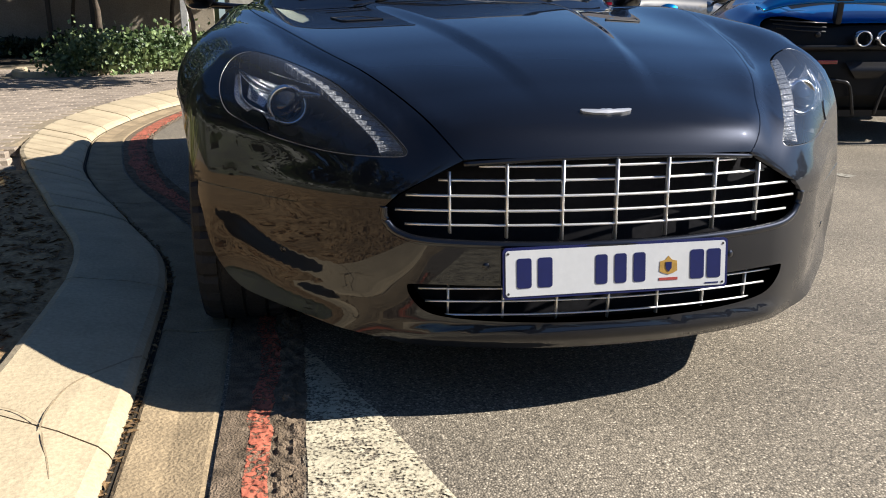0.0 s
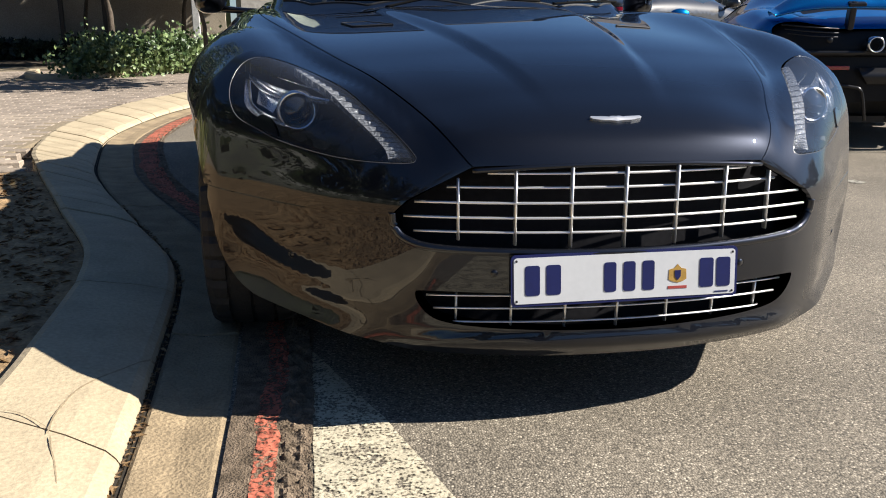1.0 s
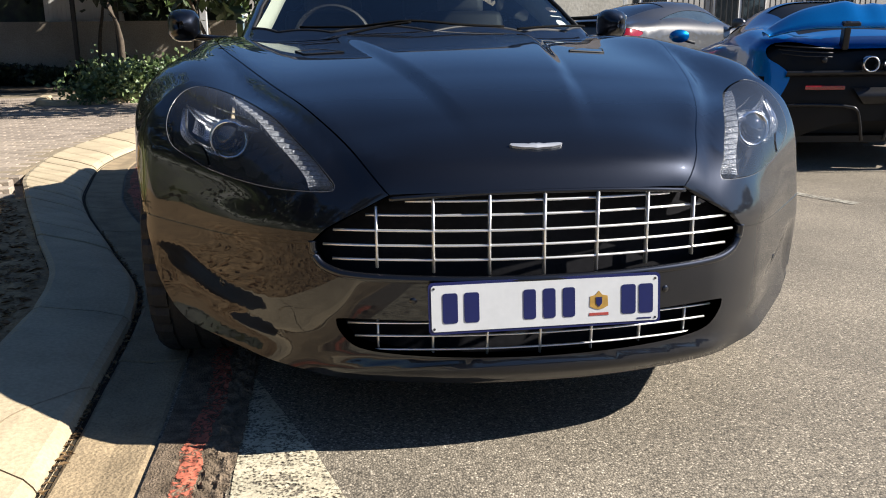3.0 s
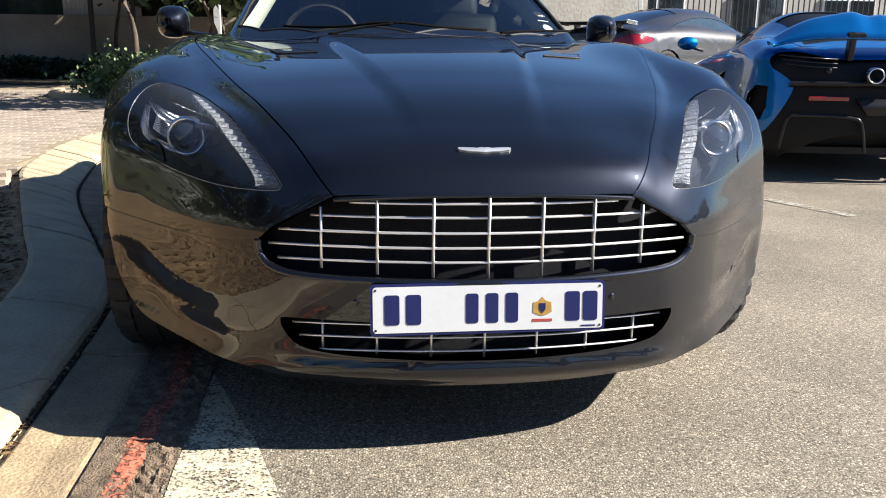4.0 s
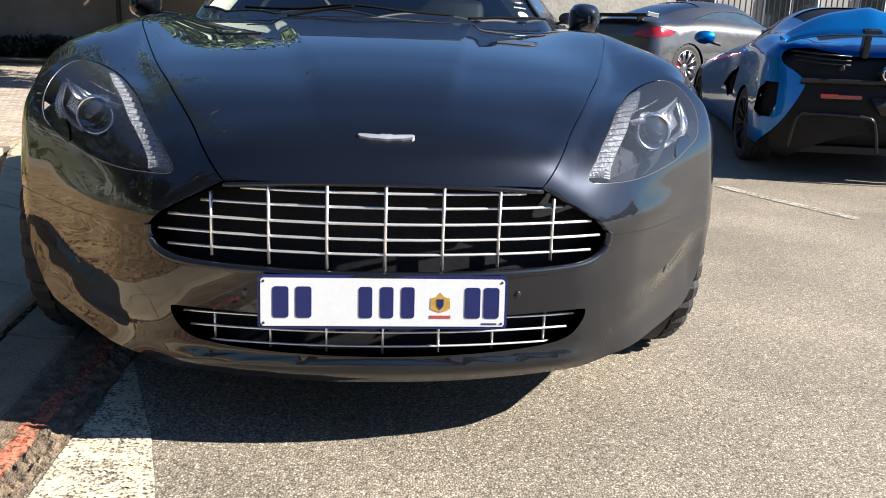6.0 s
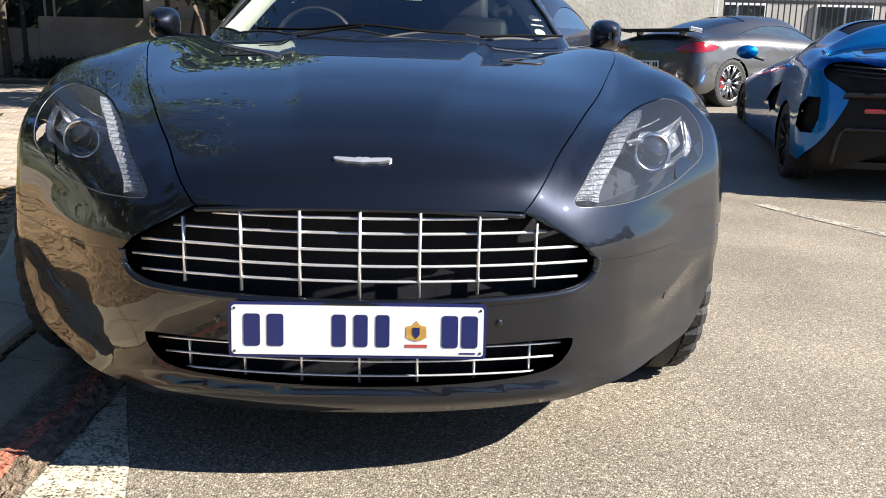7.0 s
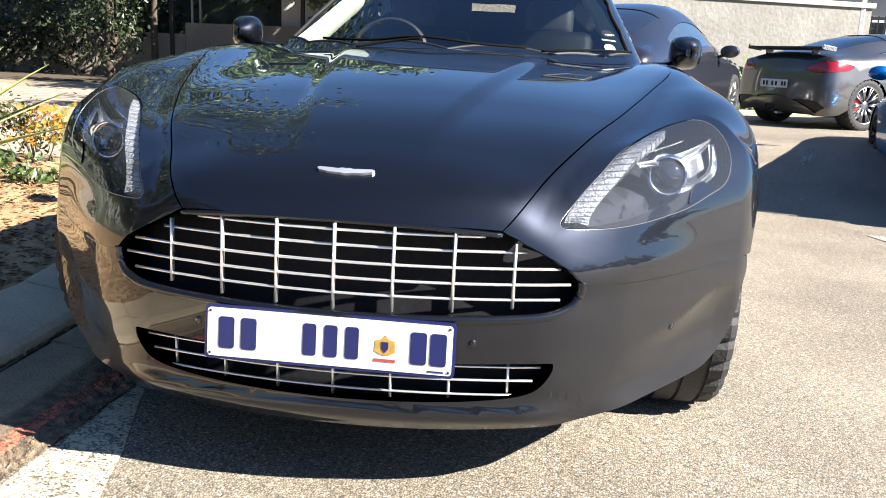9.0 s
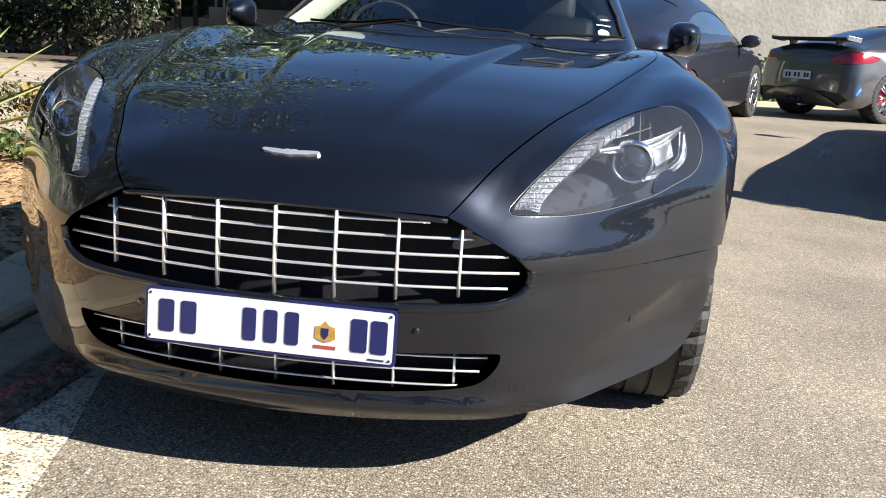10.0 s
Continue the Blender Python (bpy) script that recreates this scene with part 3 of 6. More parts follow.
def coupe(x, y, z):
    ax = np.abs(x)
    # bonnet and wings from above: crown, crests over the wheels, the raised middle and the hollow beside the shut line
    top = C(y) - 0.085 * ax**2 - 0.018 * np.exp(-(((ax - 0.42) / 0.12) ** 2)) * np.exp(-(((y - 0.15) / 0.2) ** 2))
    top = top + 0.050 * np.exp(-(((ax - 0.84) / 0.16) ** 2)) * ease(0.35, 1.05, y)
    top = top + 0.0135 * ease(0.08, 0.55, y) * (0.7 - ease(-0.028, 0.028, ax - 0.113 - 0.163 * y))
    off = ax - HOOD_X(y) - 0.046
    top = top - 0.0165 * np.exp(-((off / np.where(off < 0, 0.032, 0.080)) ** 2)) * (1 - ease(0.9, 1.5, y)) * ease(0.02, 0.15, y)
    t = (z - top) * 0.92
    # nose, corners and flanks in plan, with a haunch over the front wheel
    nose = (0.37 * ax**2 - y) / np.sqrt(1 + (0.74 * ax) ** 2)
    corner = 0.757 * ax - 0.654 * y - 0.330
    side = ax - 1.0004 + 0.02 * ((y - 1.9) / 1.4) ** 2 * (y < 3.4) - 0.05 * np.exp(-(((y - 0.98) / 0.22) ** 2))
    tail = 0.9 * (y - 4.93) + 0.25 * ax**2
    w = round_max(round_max(nose, corner, 0.06), side, 0.08)
    w = round_max(w, tail, 0.3)
    # how far the sides tuck in above and below the waist, and the flared lip under the corners
    low = ease(0.48, 0.66, ax) * (1 - ease(1.0, 1.3, y)) * (z < 0.42)
    # the hollow over the lip runs out towards the lower grille
    tuck = CORNER(np.where(z > 0.29, np.minimum(0.5, 0.29 + (z - 0.29) * (1 + 1.3 * (1 - ease(0.66, 0.85, ax)))), z))
    tuck = np.where(tuck > 0, tuck * (1 - 0.86 * (1 - ease(0.60, 0.80, ax)) * ease(0.235, 0.285, z)) * (1 - 0.9 * ease(0.50, 0.60, y)), tuck)
    w = w + INSET(z) * (1 - 0.16 * ease(0.6, 0.8, z) * ease(0.6, 1.0, y)) * (1 - low) + tuck * low
    w = w - 0.011 * np.exp(-(((z - 0.514) / 0.042) ** 2)) * ease(0.38, 0.50, ax) * (1 - ease(0.64, 0.84, ax))
    w = w - 0.018 * np.exp(-(((z - 0.204) / 0.026) ** 2)) * (1 - ease(0.40, 0.55, ax)) * (y < 0.6)
    r = 0.036 + 0.099 * ease(0.31, 0.56, ax) - 0.05 * ease(0.72, 1.0, y) * ease(0.68, 0.92, ax) - 0.02 * ease(0.8, 1.6, y)
    return round_max(t, w, r)


FORM = Form(coupe, (0, 1.25, 0.40), (0, -0.7, 0.72))
HOOD_LINE = [(0.34, 0.041, 0.605), (0.404, 0.182, 0.685), (0.50, 0.40, 0.762), (0.596, 0.636, 0.813), (0.69, 1.0, 0.86), (0.756, 1.355, 0.893), (0.775, 1.72, 0.925)]
GRILLE_CORNER = (0.506, 0.10, 0.500)
SEAM = curve_through([(0.507, 0.105, 0.492), (0.60, 0.20, 0.483), (0.708, 0.33, 0.477), (0.84, 0.48, 0.478), (0.93, 0.60, 0.482)], 5)
LIP = [(0.34, 0.041, 0.597), (0.17, 0.02, 0.607), (0.0, 0.012, 0.61)]
ARCH_Y, ARCH_Z, ARCH_R = 0.93, 0.30, 0.365


def arch(a0, a1, n=14, cy=ARCH_Y):
    return [(0.955, cy - ARCH_R * math.cos(radians(a0 + (a1 - a0) * k / n)), ARCH_Z + ARCH_R * math.sin(radians(a0 + (a1 - a0) * k / n))) for k in range(n + 1)]


HEADLIGHT = curve_through([(0.449, 0.116, 0.614), (0.455, 0.130, 0.628), (0.487, 0.180, 0.664), (0.530, 0.260, 0.702), (0.578, 0.370, 0.743), (0.632, 0.478, 0.769), (0.695, 0.590, 0.792), (0.748, 0.650, 0.806), (0.787, 0.670, 0.811), (0.824, 0.667, 0.803), (0.852, 0.645, 0.782), (0.868, 0.613, 0.743), (0.867, 0.575, 0.703), (0.848, 0.528, 0.667), (0.800, 0.465, 0.645), (0.740, 0.388, 0.622), (0.650, 0.283, 0.606), (0.580, 0.205, 0.601), (0.521, 0.152, 0.602), (0.463, 0.116, 0.605)], 3, True)

SILVER = material("bright reflector", (0.85, 0.87, 0.9), 0.18, 1.0, bump=0.0, vary=0.05)
HOUSING = material("smoked lamp housing", (0.018, 0.021, 0.028), 0.75, 0.0, bump=0.0, vary=0.1, spec=0.15)
CRYSTAL = material("ribbed clear plastic", (0.27, 0.285, 0.31), 0.18, 0.0, scale=60, fine=160, bump=0.6, vary=0.45, coat=1.0)
LENSEDGE = material("polished lens edge", (0.16, 0.165, 0.175), 0.25, 0.5, bump=0.0, vary=0.05)
DARKLENS = material("dark projector lens", (0.015, 0.017, 0.02), 0.03, 0.0, bump=0.0, coat=1.0)


def place_ring(name, centre, facing, profile, mat, parent, label="", steps=32):
    """A turned shape with its axis along facing."""
    v, f = lathe(profile, steps, "z")
    m = Matrix.Translation(centre) @ Vector(facing).to_track_quat("Z", "Y").to_matrix().to_4x4()
    return mesh_object(name, [m @ Vector(p) for p in v], f, mat, parent, label)


def headlight(sx, loop):
    """One swept-back lamp: lens, housing, projector, light strip and reflectors."""
    def P(x, y, z, depth=0.0):
        return FORM.hit(FORM.chart([(sx * x, y, z)]), depth)[0]
    lamp = FORM.panel("headlight", loop, HOUSING, step=0.03, depth=0.10, fold=0, parent=car, label="clear swept headlight with a light strip")
    FORM.panel("lens", loop, LENS, step=0.03, gap=0.002, fold=0, parent=lamp).visible_shadow = False
    rim = [tuple(p) for p in FORM.hit(loop, 0.0015)]
    v, f = tube(rim + rim[:1], 0.0013, 6, 1.0, False)
    mesh_object("lens_rim", v, f, LENSEDGE, lamp)
    inner = curve_through([(0.463, 0.128, 0.616), (0.470, 0.142, 0.632), (0.499, 0.188, 0.664), (0.542, 0.266, 0.701), (0.590, 0.374, 0.740), (0.642, 0.480, 0.765), (0.698, 0.578, 0.788)], 5)
    outer = curve_through([(0.505, 0.150, 0.610), (0.512, 0.166, 0.630), (0.538, 0.220, 0.660), (0.576, 0.298, 0.696), (0.618, 0.400, 0.736), (0.664, 0.495, 0.763), (0.706, 0.580, 0.788)], 5)
    a = np.array([P(*p, 0.022) for p in inner])
    b = np.array([P(*p, 0.003) for p in outer])
    n = 20
    for k in range(n):
        i0, i1 = k * (len(a) - 1) / n, (k + 0.90) * (len(a) - 1) / n
        at2 = lambda arr, t: arr[int(t)] * (1 - t % 1) + arr[min(int(t) + 1, len(arr) - 1)] * (t % 1)
        q = [at2(a, i0), at2(b, i0), at2(b, i1), at2(a, i1)]
        mid = sum(q) / 4
        nn = FORM.normal(mid[None])[0]
        peak = mid + nn * 0.005
        low = [p - nn * 0.02 for p in q]
        mesh_object("light_cell", [*q, peak, *low], [(0, 1, 4), (1, 2, 4), (2, 3, 4), (3, 0, 4), (0, 5, 6, 1), (1, 6, 7, 2), (2, 7, 8, 3), (3, 8, 5, 0)], CRYSTAL, lamp, smooth=False)
    c = P(0.698, 0.455, 0.688, 0.046)
    face = Vector((sx * 0.10, -1.0, 0.12))
    place_ring("projector_ring", c, face, [(0.0405, 0.010), (0.042, 0.020), (0.047, 0.018), (0.052, 0.004), (0.054, -0.03), (0.050, -0.06)], SILVER, lamp)
    place_ring("projector_lens", c, face, [(0.0, 0.030), (0.014, 0.028), (0.027, 0.023), (0.037, 0.015), (0.0415, 0.009), (0.0415, -0.01)], DARKLENS, lamp)
    def band(name, top, bottom, mat=SILVER):
        t1, t2 = (np.array(curve_through([P(*q) for q in side], 5)) for side in (top, bottom))
        n = len(t1)
        back = [tuple(q + np.array((0, 0.012, -0.003))) for q in t2]
        vs = [tuple(q) for q in t1] + [tuple(q) for q in t2] + back
        mesh_object(name, vs, [(i, i + 1, n + i + 1, n + i) for i in range(n - 1)] + [(n + i, n + i + 1, 2 * n + i + 1, 2 * n + i) for i in range(n - 1)], mat, lamp)
    band("brow_strip", [(0.622, 0.392, 0.722, 0.020), (0.672, 0.445, 0.728, 0.020), (0.738, 0.515, 0.740, 0.018), (0.795, 0.585, 0.758, 0.015), (0.825, 0.62, 0.772, 0.012)],
         [(0.626, 0.385, 0.711, 0.024), (0.672, 0.43, 0.712, 0.026), (0.738, 0.495, 0.716, 0.026), (0.790, 0.555, 0.733, 0.022), (0.822, 0.61, 0.762, 0.014)])
    band("side_reflector", [(0.838, 0.605, 0.762, 0.012), (0.848, 0.56, 0.735, 0.011), (0.846, 0.525, 0.702, 0.012), (0.815, 0.482, 0.676, 0.016), (0.77, 0.437, 0.664, 0.020), (0.735, 0.405, 0.655, 0.026)],
         [(0.818, 0.60, 0.756, 0.016), (0.826, 0.555, 0.732, 0.018), (0.824, 0.525, 0.708, 0.020), (0.80, 0.487, 0.688, 0.024), (0.765, 0.448, 0.676, 0.026), (0.735, 0.415, 0.664, 0.030)])
    line = [P(*q) for q in ((0.628, 0.41, 0.738, 0.016), (0.70, 0.50, 0.753, 0.014), (0.745, 0.56, 0.765, 0.012))]
    v, f = tube(curve_through(line, 5), 0.0022, 6)
    mesh_object("brow_line", v, f, SILVER, lamp)
    q = [P(x, y, z, d) for x, y, z, d in ((0.752, 0.49, 0.716, 0.036), (0.806, 0.565, 0.742, 0.028), (0.814, 0.53, 0.706, 0.030), (0.775, 0.475, 0.686, 0.036))]
    mesh_object("turn_reflector", q, [(0, 1, 2, 3)], SILVER, lamp)
    wash = curve_through([(0.750, 0.392, 0.632), (0.754, 0.408, 0.655), (0.767, 0.432, 0.673), (0.787, 0.455, 0.681), (0.803, 0.464, 0.675), (0.822, 0.473, 0.665), (0.786, 0.432, 0.646)], 3, True)
    wl = FORM.outline([(sx * x, y, z) for x, y, z in wash], 0.02)
    FORM.panel("washer_cap", wl, PAINT, step=0.03, depth=-0.003, fold=0.008, parent=lamp)


car = thing("sports_car", (0, 0, 0), "dark grey metallic four-door sports car parked by the kerb", "car")
LEAN = 0.40     # degrees by which the car leans with the road
car.matrix_world = pose(-0.002, 0, 0, 0, LEAN, 0.65)
hood_loop = [LIP[2]] + LIP[1::-1][:1] + HOOD_LINE + [(0.62, 1.66, 0.93), (0.35, 1.60, 0.945), (0, 1.58, 0.95)]
hood_full = curve_through(hood_loop[2:9], 6)
right = [LIP[1]] + hood_full + [(0.62, 1.66, 0.93), (0.35, 1.60, 0.945)]
loop = [LIP[2]] + right + [(0, 1.58, 0.95)] + mirrored(right[::-1])
FORM.panel("bonnet", FORM.outline(loop, 0.02), PAINT, step=0.017, gap=0.0016, fold=0.03, parent=car)

upper_edge = [(0.34, 0.041, 0.597), (0.39, 0.05, 0.578), (0.43, 0.066, 0.555), (0.475, 0.085, 0.527), GRILLE_CORNER]
fender = hood_full + [(0.85, 1.75, 0.90), (0.955, 1.75, 0.75), (0.955, 1.75, 0.45), (0.955, 1.6, 0.2), (0.955, 1.32, 0.2)] + arch(180, 30) + SEAM[::-1] + upper_edge[::-1][1:-1]
for sx in (1, -1):
    lp = fender if sx > 0 else mirrored(fender)
    hl = HEADLIGHT if sx > 0 else mirrored(HEADLIGHT)
    fo = FORM.outline(lp, 0.02)
    ho = FORM.outline(hl, 0.02)
    FORM.panel("fender", fo, PAINT, holes=[ho], step=0.015, gap=0.0013, fold=0.02, parent=car, hole_gap=0.0005, hole_fold=0.006)
    # black strip added beneath the shut line to keep sun out of the gap
    under_gap = [(sx * (x - 0.03), y + 0.01, z) for x, y, z in HOOD_LINE] + [(sx * (x + 0.03), y - 0.01, z) for x, y, z in HOOD_LINE[::-1]]
    FORM.panel("bonnet_seal", FORM.outline(under_gap, 0.03), BLACK, step=0.05, depth=0.014, fold=0, parent=car)
    headlight(sx, ho)

UP_GRILLE = [(0.506, 0.10, 0.50), (0.503, 0.10, 0.47), (0.475, 0.09, 0.44), (0.40, 0.06, 0.424), (0.2, 0.015, 0.418), (0, 0, 0.417)]
LOW_GRILLE = [(0, 0.0, 0.325), (0.25, 0.02, 0.325), (0.43, 0.075, 0.327), (0.455, 0.085, 0.317), (0.44, 0.08, 0.284), (0.405, 0.07, 0.258), (0.33, 0.05, 0.246), (0.2, 0.03, 0.240), (0, 0.02, 0.238)]
low = curve_through(LOW_GRILLE, 4)
low = low + mirrored(low[1:-1])[::-1]
CHIN = [(0, 0.06, 0.171), (0.25, 0.075, 0.170), (0.45, 0.12, 0.176), (0.55, 0.18, 0.190), (0.64, 0.25, 0.202), (0.74, 0.36, 0.211), (0.815, 0.445, 0.220), (0.850, 0.49, 0.235)]
bump = curve_through(UP_GRILLE[::-1], 6) + SEAM + curve_through([(0.938, 0.598, 0.45), (0.930, 0.578, 0.40), (0.918, 0.570, 0.335), (0.893, 0.545, 0.278), (0.868, 0.512, 0.246)], 4) + curve_through(CHIN, 5)[::-1]
bump = bump + mirrored(bump[1:-1])[::-1]
bumper = FORM.panel("front_bumper", FORM.outline(bump, 0.015), PAINT, holes=[FORM.outline(low, 0.015)], step=0.012, gap=0.0008, fold=0.016, hole_fold=0.040, parent=car)
lip = curve_through(UP_GRILLE[::-1], 8)
lip = [tuple(q) for q in FORM.hit(FORM.chart(mirrored(lip)[::-1] + lip[1:]), 0.006)]
v, f = tube(lip, 0.010, 10)
mesh_object("grille_lip", v, f, PAINT, car)
edge = curve_through([LIP[2], LIP[1], LIP[0]], 8)
edge = [tuple(q) for q in FORM.hit(FORM.chart(mirrored(edge)[::-1] + edge[1:]), 0.001)]
v, f = tube(edge, 0.0055, 10)
mesh_object("bonnet_lip", v, f, PAINT, car)
inner = [(0, -0.2, 0.70), (0.5, 0.1, 0.70), (0.95, 0.6, 0.78), (0.93, 0.9, 0.80), (0.9, 0.62, 0.2), (0.45, 0.15, 0.17), (0, 0.07, 0.17)]
inner = inner + mirrored(inner[1:-1])[::-1]
FORM.panel("grille_backing", FORM.outline(inner, 0.03), VOID, step=0.05, depth=0.10, fold=0, parent=car)

# grille bars
GRILLE = material("satin grille metal", (0.86, 0.86, 0.85), 0.38, 0.85, bump=0.0, vary=0.05)
for k, z in enumerate((0.588, 0.557, 0.525, 0.492, 0.460)):
    xm = (0.30, 0.385, 0.455, 0.478, 0.458)[k]
    pts = [(x, 0.020 + 0.37 * x * x + 0.012 * (z > 0.54), z) for x in np.linspace(-xm, xm, 25)]
    v, f = tube(pts, 0.0037, 8, 0.85)
    mesh_object("grille_bar", v, f, GRILLE, car)
for i in range(-3, 4):
    x = i * 0.121
    z1 = (0.602, 0.602, 0.598, 0.577)[abs(i)]
    z0 = (0.425, 0.427, 0.432, 0.442)[abs(i)]
    v, f = tube([(x, 0.022 + 0.37 * x * x, z0), (x, 0.026 + 0.37 * x * x, z1)], 0.0036, 8, 2.4)
    mesh_object("grille_upright", v, f, GRILLE, car)
    v, f = tube([(x, 0.042 + 0.37 * x * x, 0.228), (x, 0.036 + 0.37 * x * x, 0.325)], 0.0032, 8, 2.0)
    mesh_object("lower_grille_upright", v, f, GRILLE, car)
for k, z in enumerate((0.312, 0.282, 0.250)):
    xm = (0.43, 0.415, 0.385)[k]
    v, f = tube([(x, 0.038 + 0.30 * x * x, z) for x in np.linspace(-xm, xm, 21)], 0.0033, 8, 0.8)
    mesh_object("lower_grille_bar", v, f, GRILLE, car)

# number plate with plain bars for its writing
WHITE = material("white plate", (0.58, 0.595, 0.61), 0.3, bump=0.0, vary=0.05, scale=14)
BLUE = material("blue plate ink", (0.007, 0.012, 0.085), 0.35, bump=0.0, vary=0.1)
RED = material("dull red ink", (0.40, 0.06, 0.05), 0.5, bump=0.0)
GOLD = material("ochre ink", (0.42, 0.25, 0.05), 0.5, bump=0.0)
plate = thing("number_plate", (0, 0, 0.3645), "white number plate with blue rim on the bumper", "number plate")
plate.matrix_world = pose(0, -0.004, 0.3645, -6, 0, 0)


def rounded(w, h, r, y, n=5):
    res = []
    for cx, cz, a0 in ((w / 2 - r, h / 2 - r, 0), (-w / 2 + r, h / 2 - r, 90), (-w / 2 + r, -h / 2 + r, 180), (w / 2 - r, -h / 2 + r, 270)):
        res += [(cx + r * math.cos(radians(a0 + 90 * k / n)), y, cz + r * math.sin(radians(a0 + 90 * k / n))) for k in range(n + 1)]
    return res


def slab(name, outline, thick, mat, parent, label=""):
    """An outline facing -y, with thickness towards +y."""
    n = len(outline)
    v = list(outline) + [(x, y + thick, z) for x, y, z in outline]
    f = [tuple(range(n))[::-1], tuple(range(n, 2 * n))] + [(i, (i + 1) % n, n + (i + 1) % n, n + i) for i in range(n)]
    bm = bmesh.new()
    vs = [bm.verts.new(p) for p in v]
    for q in f:
        bm.faces.new([vs[i] for i in q])
    bmesh.ops.recalc_face_normals(bm, faces=bm.faces)
    return part(name, bm, mat, parent, label)


slab("plate_rim", rounded(0.520, 0.113, 0.010, -0.004), 0.005, BLUE, plate, "blue rim")
slab("plate_face", rounded(0.508, 0.101, 0.007, -0.0055), 0.002, WHITE, plate)
for x in (-0.213, -0.166, -0.038, 0.006, 0.050, 0.186, 0.226):
    w = 0.033 if x > 0.1 or x < -0.1 else 0.028
    slab("ink_bar", [(x + a, b, c) for a, b, c in rounded(w, 0.066, 0.006, -0.0065, 3)], 0.002, BLUE, plate)
slab("crest_mark", [(0.118 + a, -0.0065, b) for a, b in ((-0.021, -0.012), (-0.012, -0.017), (0, -0.020), (0.012, -0.017), (0.021, -0.012), (0.020, 0.010), (0.008, 0.013), (0, 0.022), (-0.008, 0.013), (-0.020, 0.010))], 0.0015, GOLD, plate)
slab("crest_mark", [(0.118 + a, -0.0075, b) for a, b in ((-0.007, -0.006), (0, -0.014), (0.007, -0.006), (0.007, 0.008), (-0.007, 0.008))], 0.0015, BLUE, plate)
slab("ink_line", [(0.118 + a, -0.0065, b) for a, b in ((-0.022, -0.033), (0.022, -0.033), (0.022, -0.027), (-0.022, -0.027))], 0.0015, RED, plate)
slab("ink_line", [(0.222 + a, -0.0065, b) for a, b in ((-0.016, -0.046), (0.016, -0.046), (0.016, -0.043), (-0.016, -0.043))], 0.0015, BLUE, plate)
for sx in (-1, 1):
    for sz in (-1, 1):
        place_ring("rivet", (sx * 0.248, -0.0058, sz * 0.044), (0, -1, 0), [(0.0, 0.0015), (0.002, 0.0012), (0.0028, 0)], BLACK, plate, steps=10)

# winged bonnet badge, as a plain shape
wing = [(0, -0.0105), (0.014, -0.008), (0.034, -0.007), (0.056, -0.001), (0.0605, 0.005), (0.056, 0.008), (0.026, 0.0065), (0.018, 0.0045), (0.010, 0.0078), (0.003, 0.0078), (0, 0.006)]
wing = wing + [(-a, b) for a, b in wing[1:-1]][::-1]
base = FORM.hit(FORM.chart([(0, 0.108, 0.693)]))[0]
nb = FORM.normal(base[None])[0]
upv = np.array((0, -nb[1] * 0 + nb[2], -nb[1])) / math.hypot(nb[2], nb[1])
bm = bmesh.new()
lower, upper = [], []
for a, b in wing:
    s = FORM.hit(FORM.chart([base + np.array((a, 0, 0)) + upv * b]))[0]
    lower.append(bm.verts.new(s))
    upper.append(bm.verts.new(s + nb * 0.006))
mids = bm.verts.new(base + nb * 0.008)
for i in range(len(wing)):
    j = (i + 1) % len(wing)
    bm.faces.new((lower[i], lower[j], upper[j], upper[i]))
    bm.faces.new((upper[i], upper[j], mids))
bmesh.ops.recalc_face_normals(bm, faces=bm.faces)
part("badge", bm, GRILLE, car, "small chrome winged badge")

# parking sensors
for sx in (1, -1):
    for q in ((0.292, 0.02, 0.372), (0.715, 0.35, 0.352)):
        p = FORM.hit(FORM.chart([(sx * q[0], q[1], q[2])]))[0]
        place_ring("parking_sensor", p, FORM.normal(p[None])[0], [(0.0, 0.0012), (0.008, 0.0012), (0.0085, -0.002), (0.0098, -0.002), (0.0105, 0.0008), (0.0112, -0.001)], PAINT, car, steps=24)
# bonnet vents
for sx in (1, -1):
    q = [(sx * x, y, z) for x, y, z in ((0.375, 1.12, 0.888), (0.505, 1.14, 0.885), (0.535, 1.24, 0.895), (0.455, 1.235, 0.902))]
    vent = FORM.panel("bonnet_vent", FORM.outline(q, 0.02), PAINT, step=0.03, depth=-0.003, fold=0.010, gap=0.002, parent=car)
    ring = [tuple(u) for u in FORM.hit(FORM.outline(q, 0.02), -0.0015)]
    v, f = tube(ring + ring[:1], 0.0035, 6, 1.0, False)
    mesh_object("vent_seal", v, f, BLACK, vent)

# body behind the front wheels
REAR = Form(coupe, (0, 3.2, 0.45), (0, 0, 1))


def arch_back(cy, x):
    return [(x, cy - 0.37 * math.cos(radians(a)), 0.30 + 0.37 * math.sin(radians(a))) for a in range(-12, 193, 12)]


sill = [(0.955, y, 0.20 - 0.02 * float(ease(1.76, 2.4, y))) for y in np.linspace(1.76, 3.46, 12)] + arch_back(3.9, 0.955) + [(0.93, 4.4, 0.22), (0.92, 4.55, 0.24), (0.87, 4.7, 0.25), (0.75, 4.85, 0.26), (0.58, 4.9, 0.26), (0.4, 4.93, 0.26), (0.2, 4.94, 0.26)]
sill = sill + [(0, 4.95, 0.26)] + mirrored(sill)[::-1]
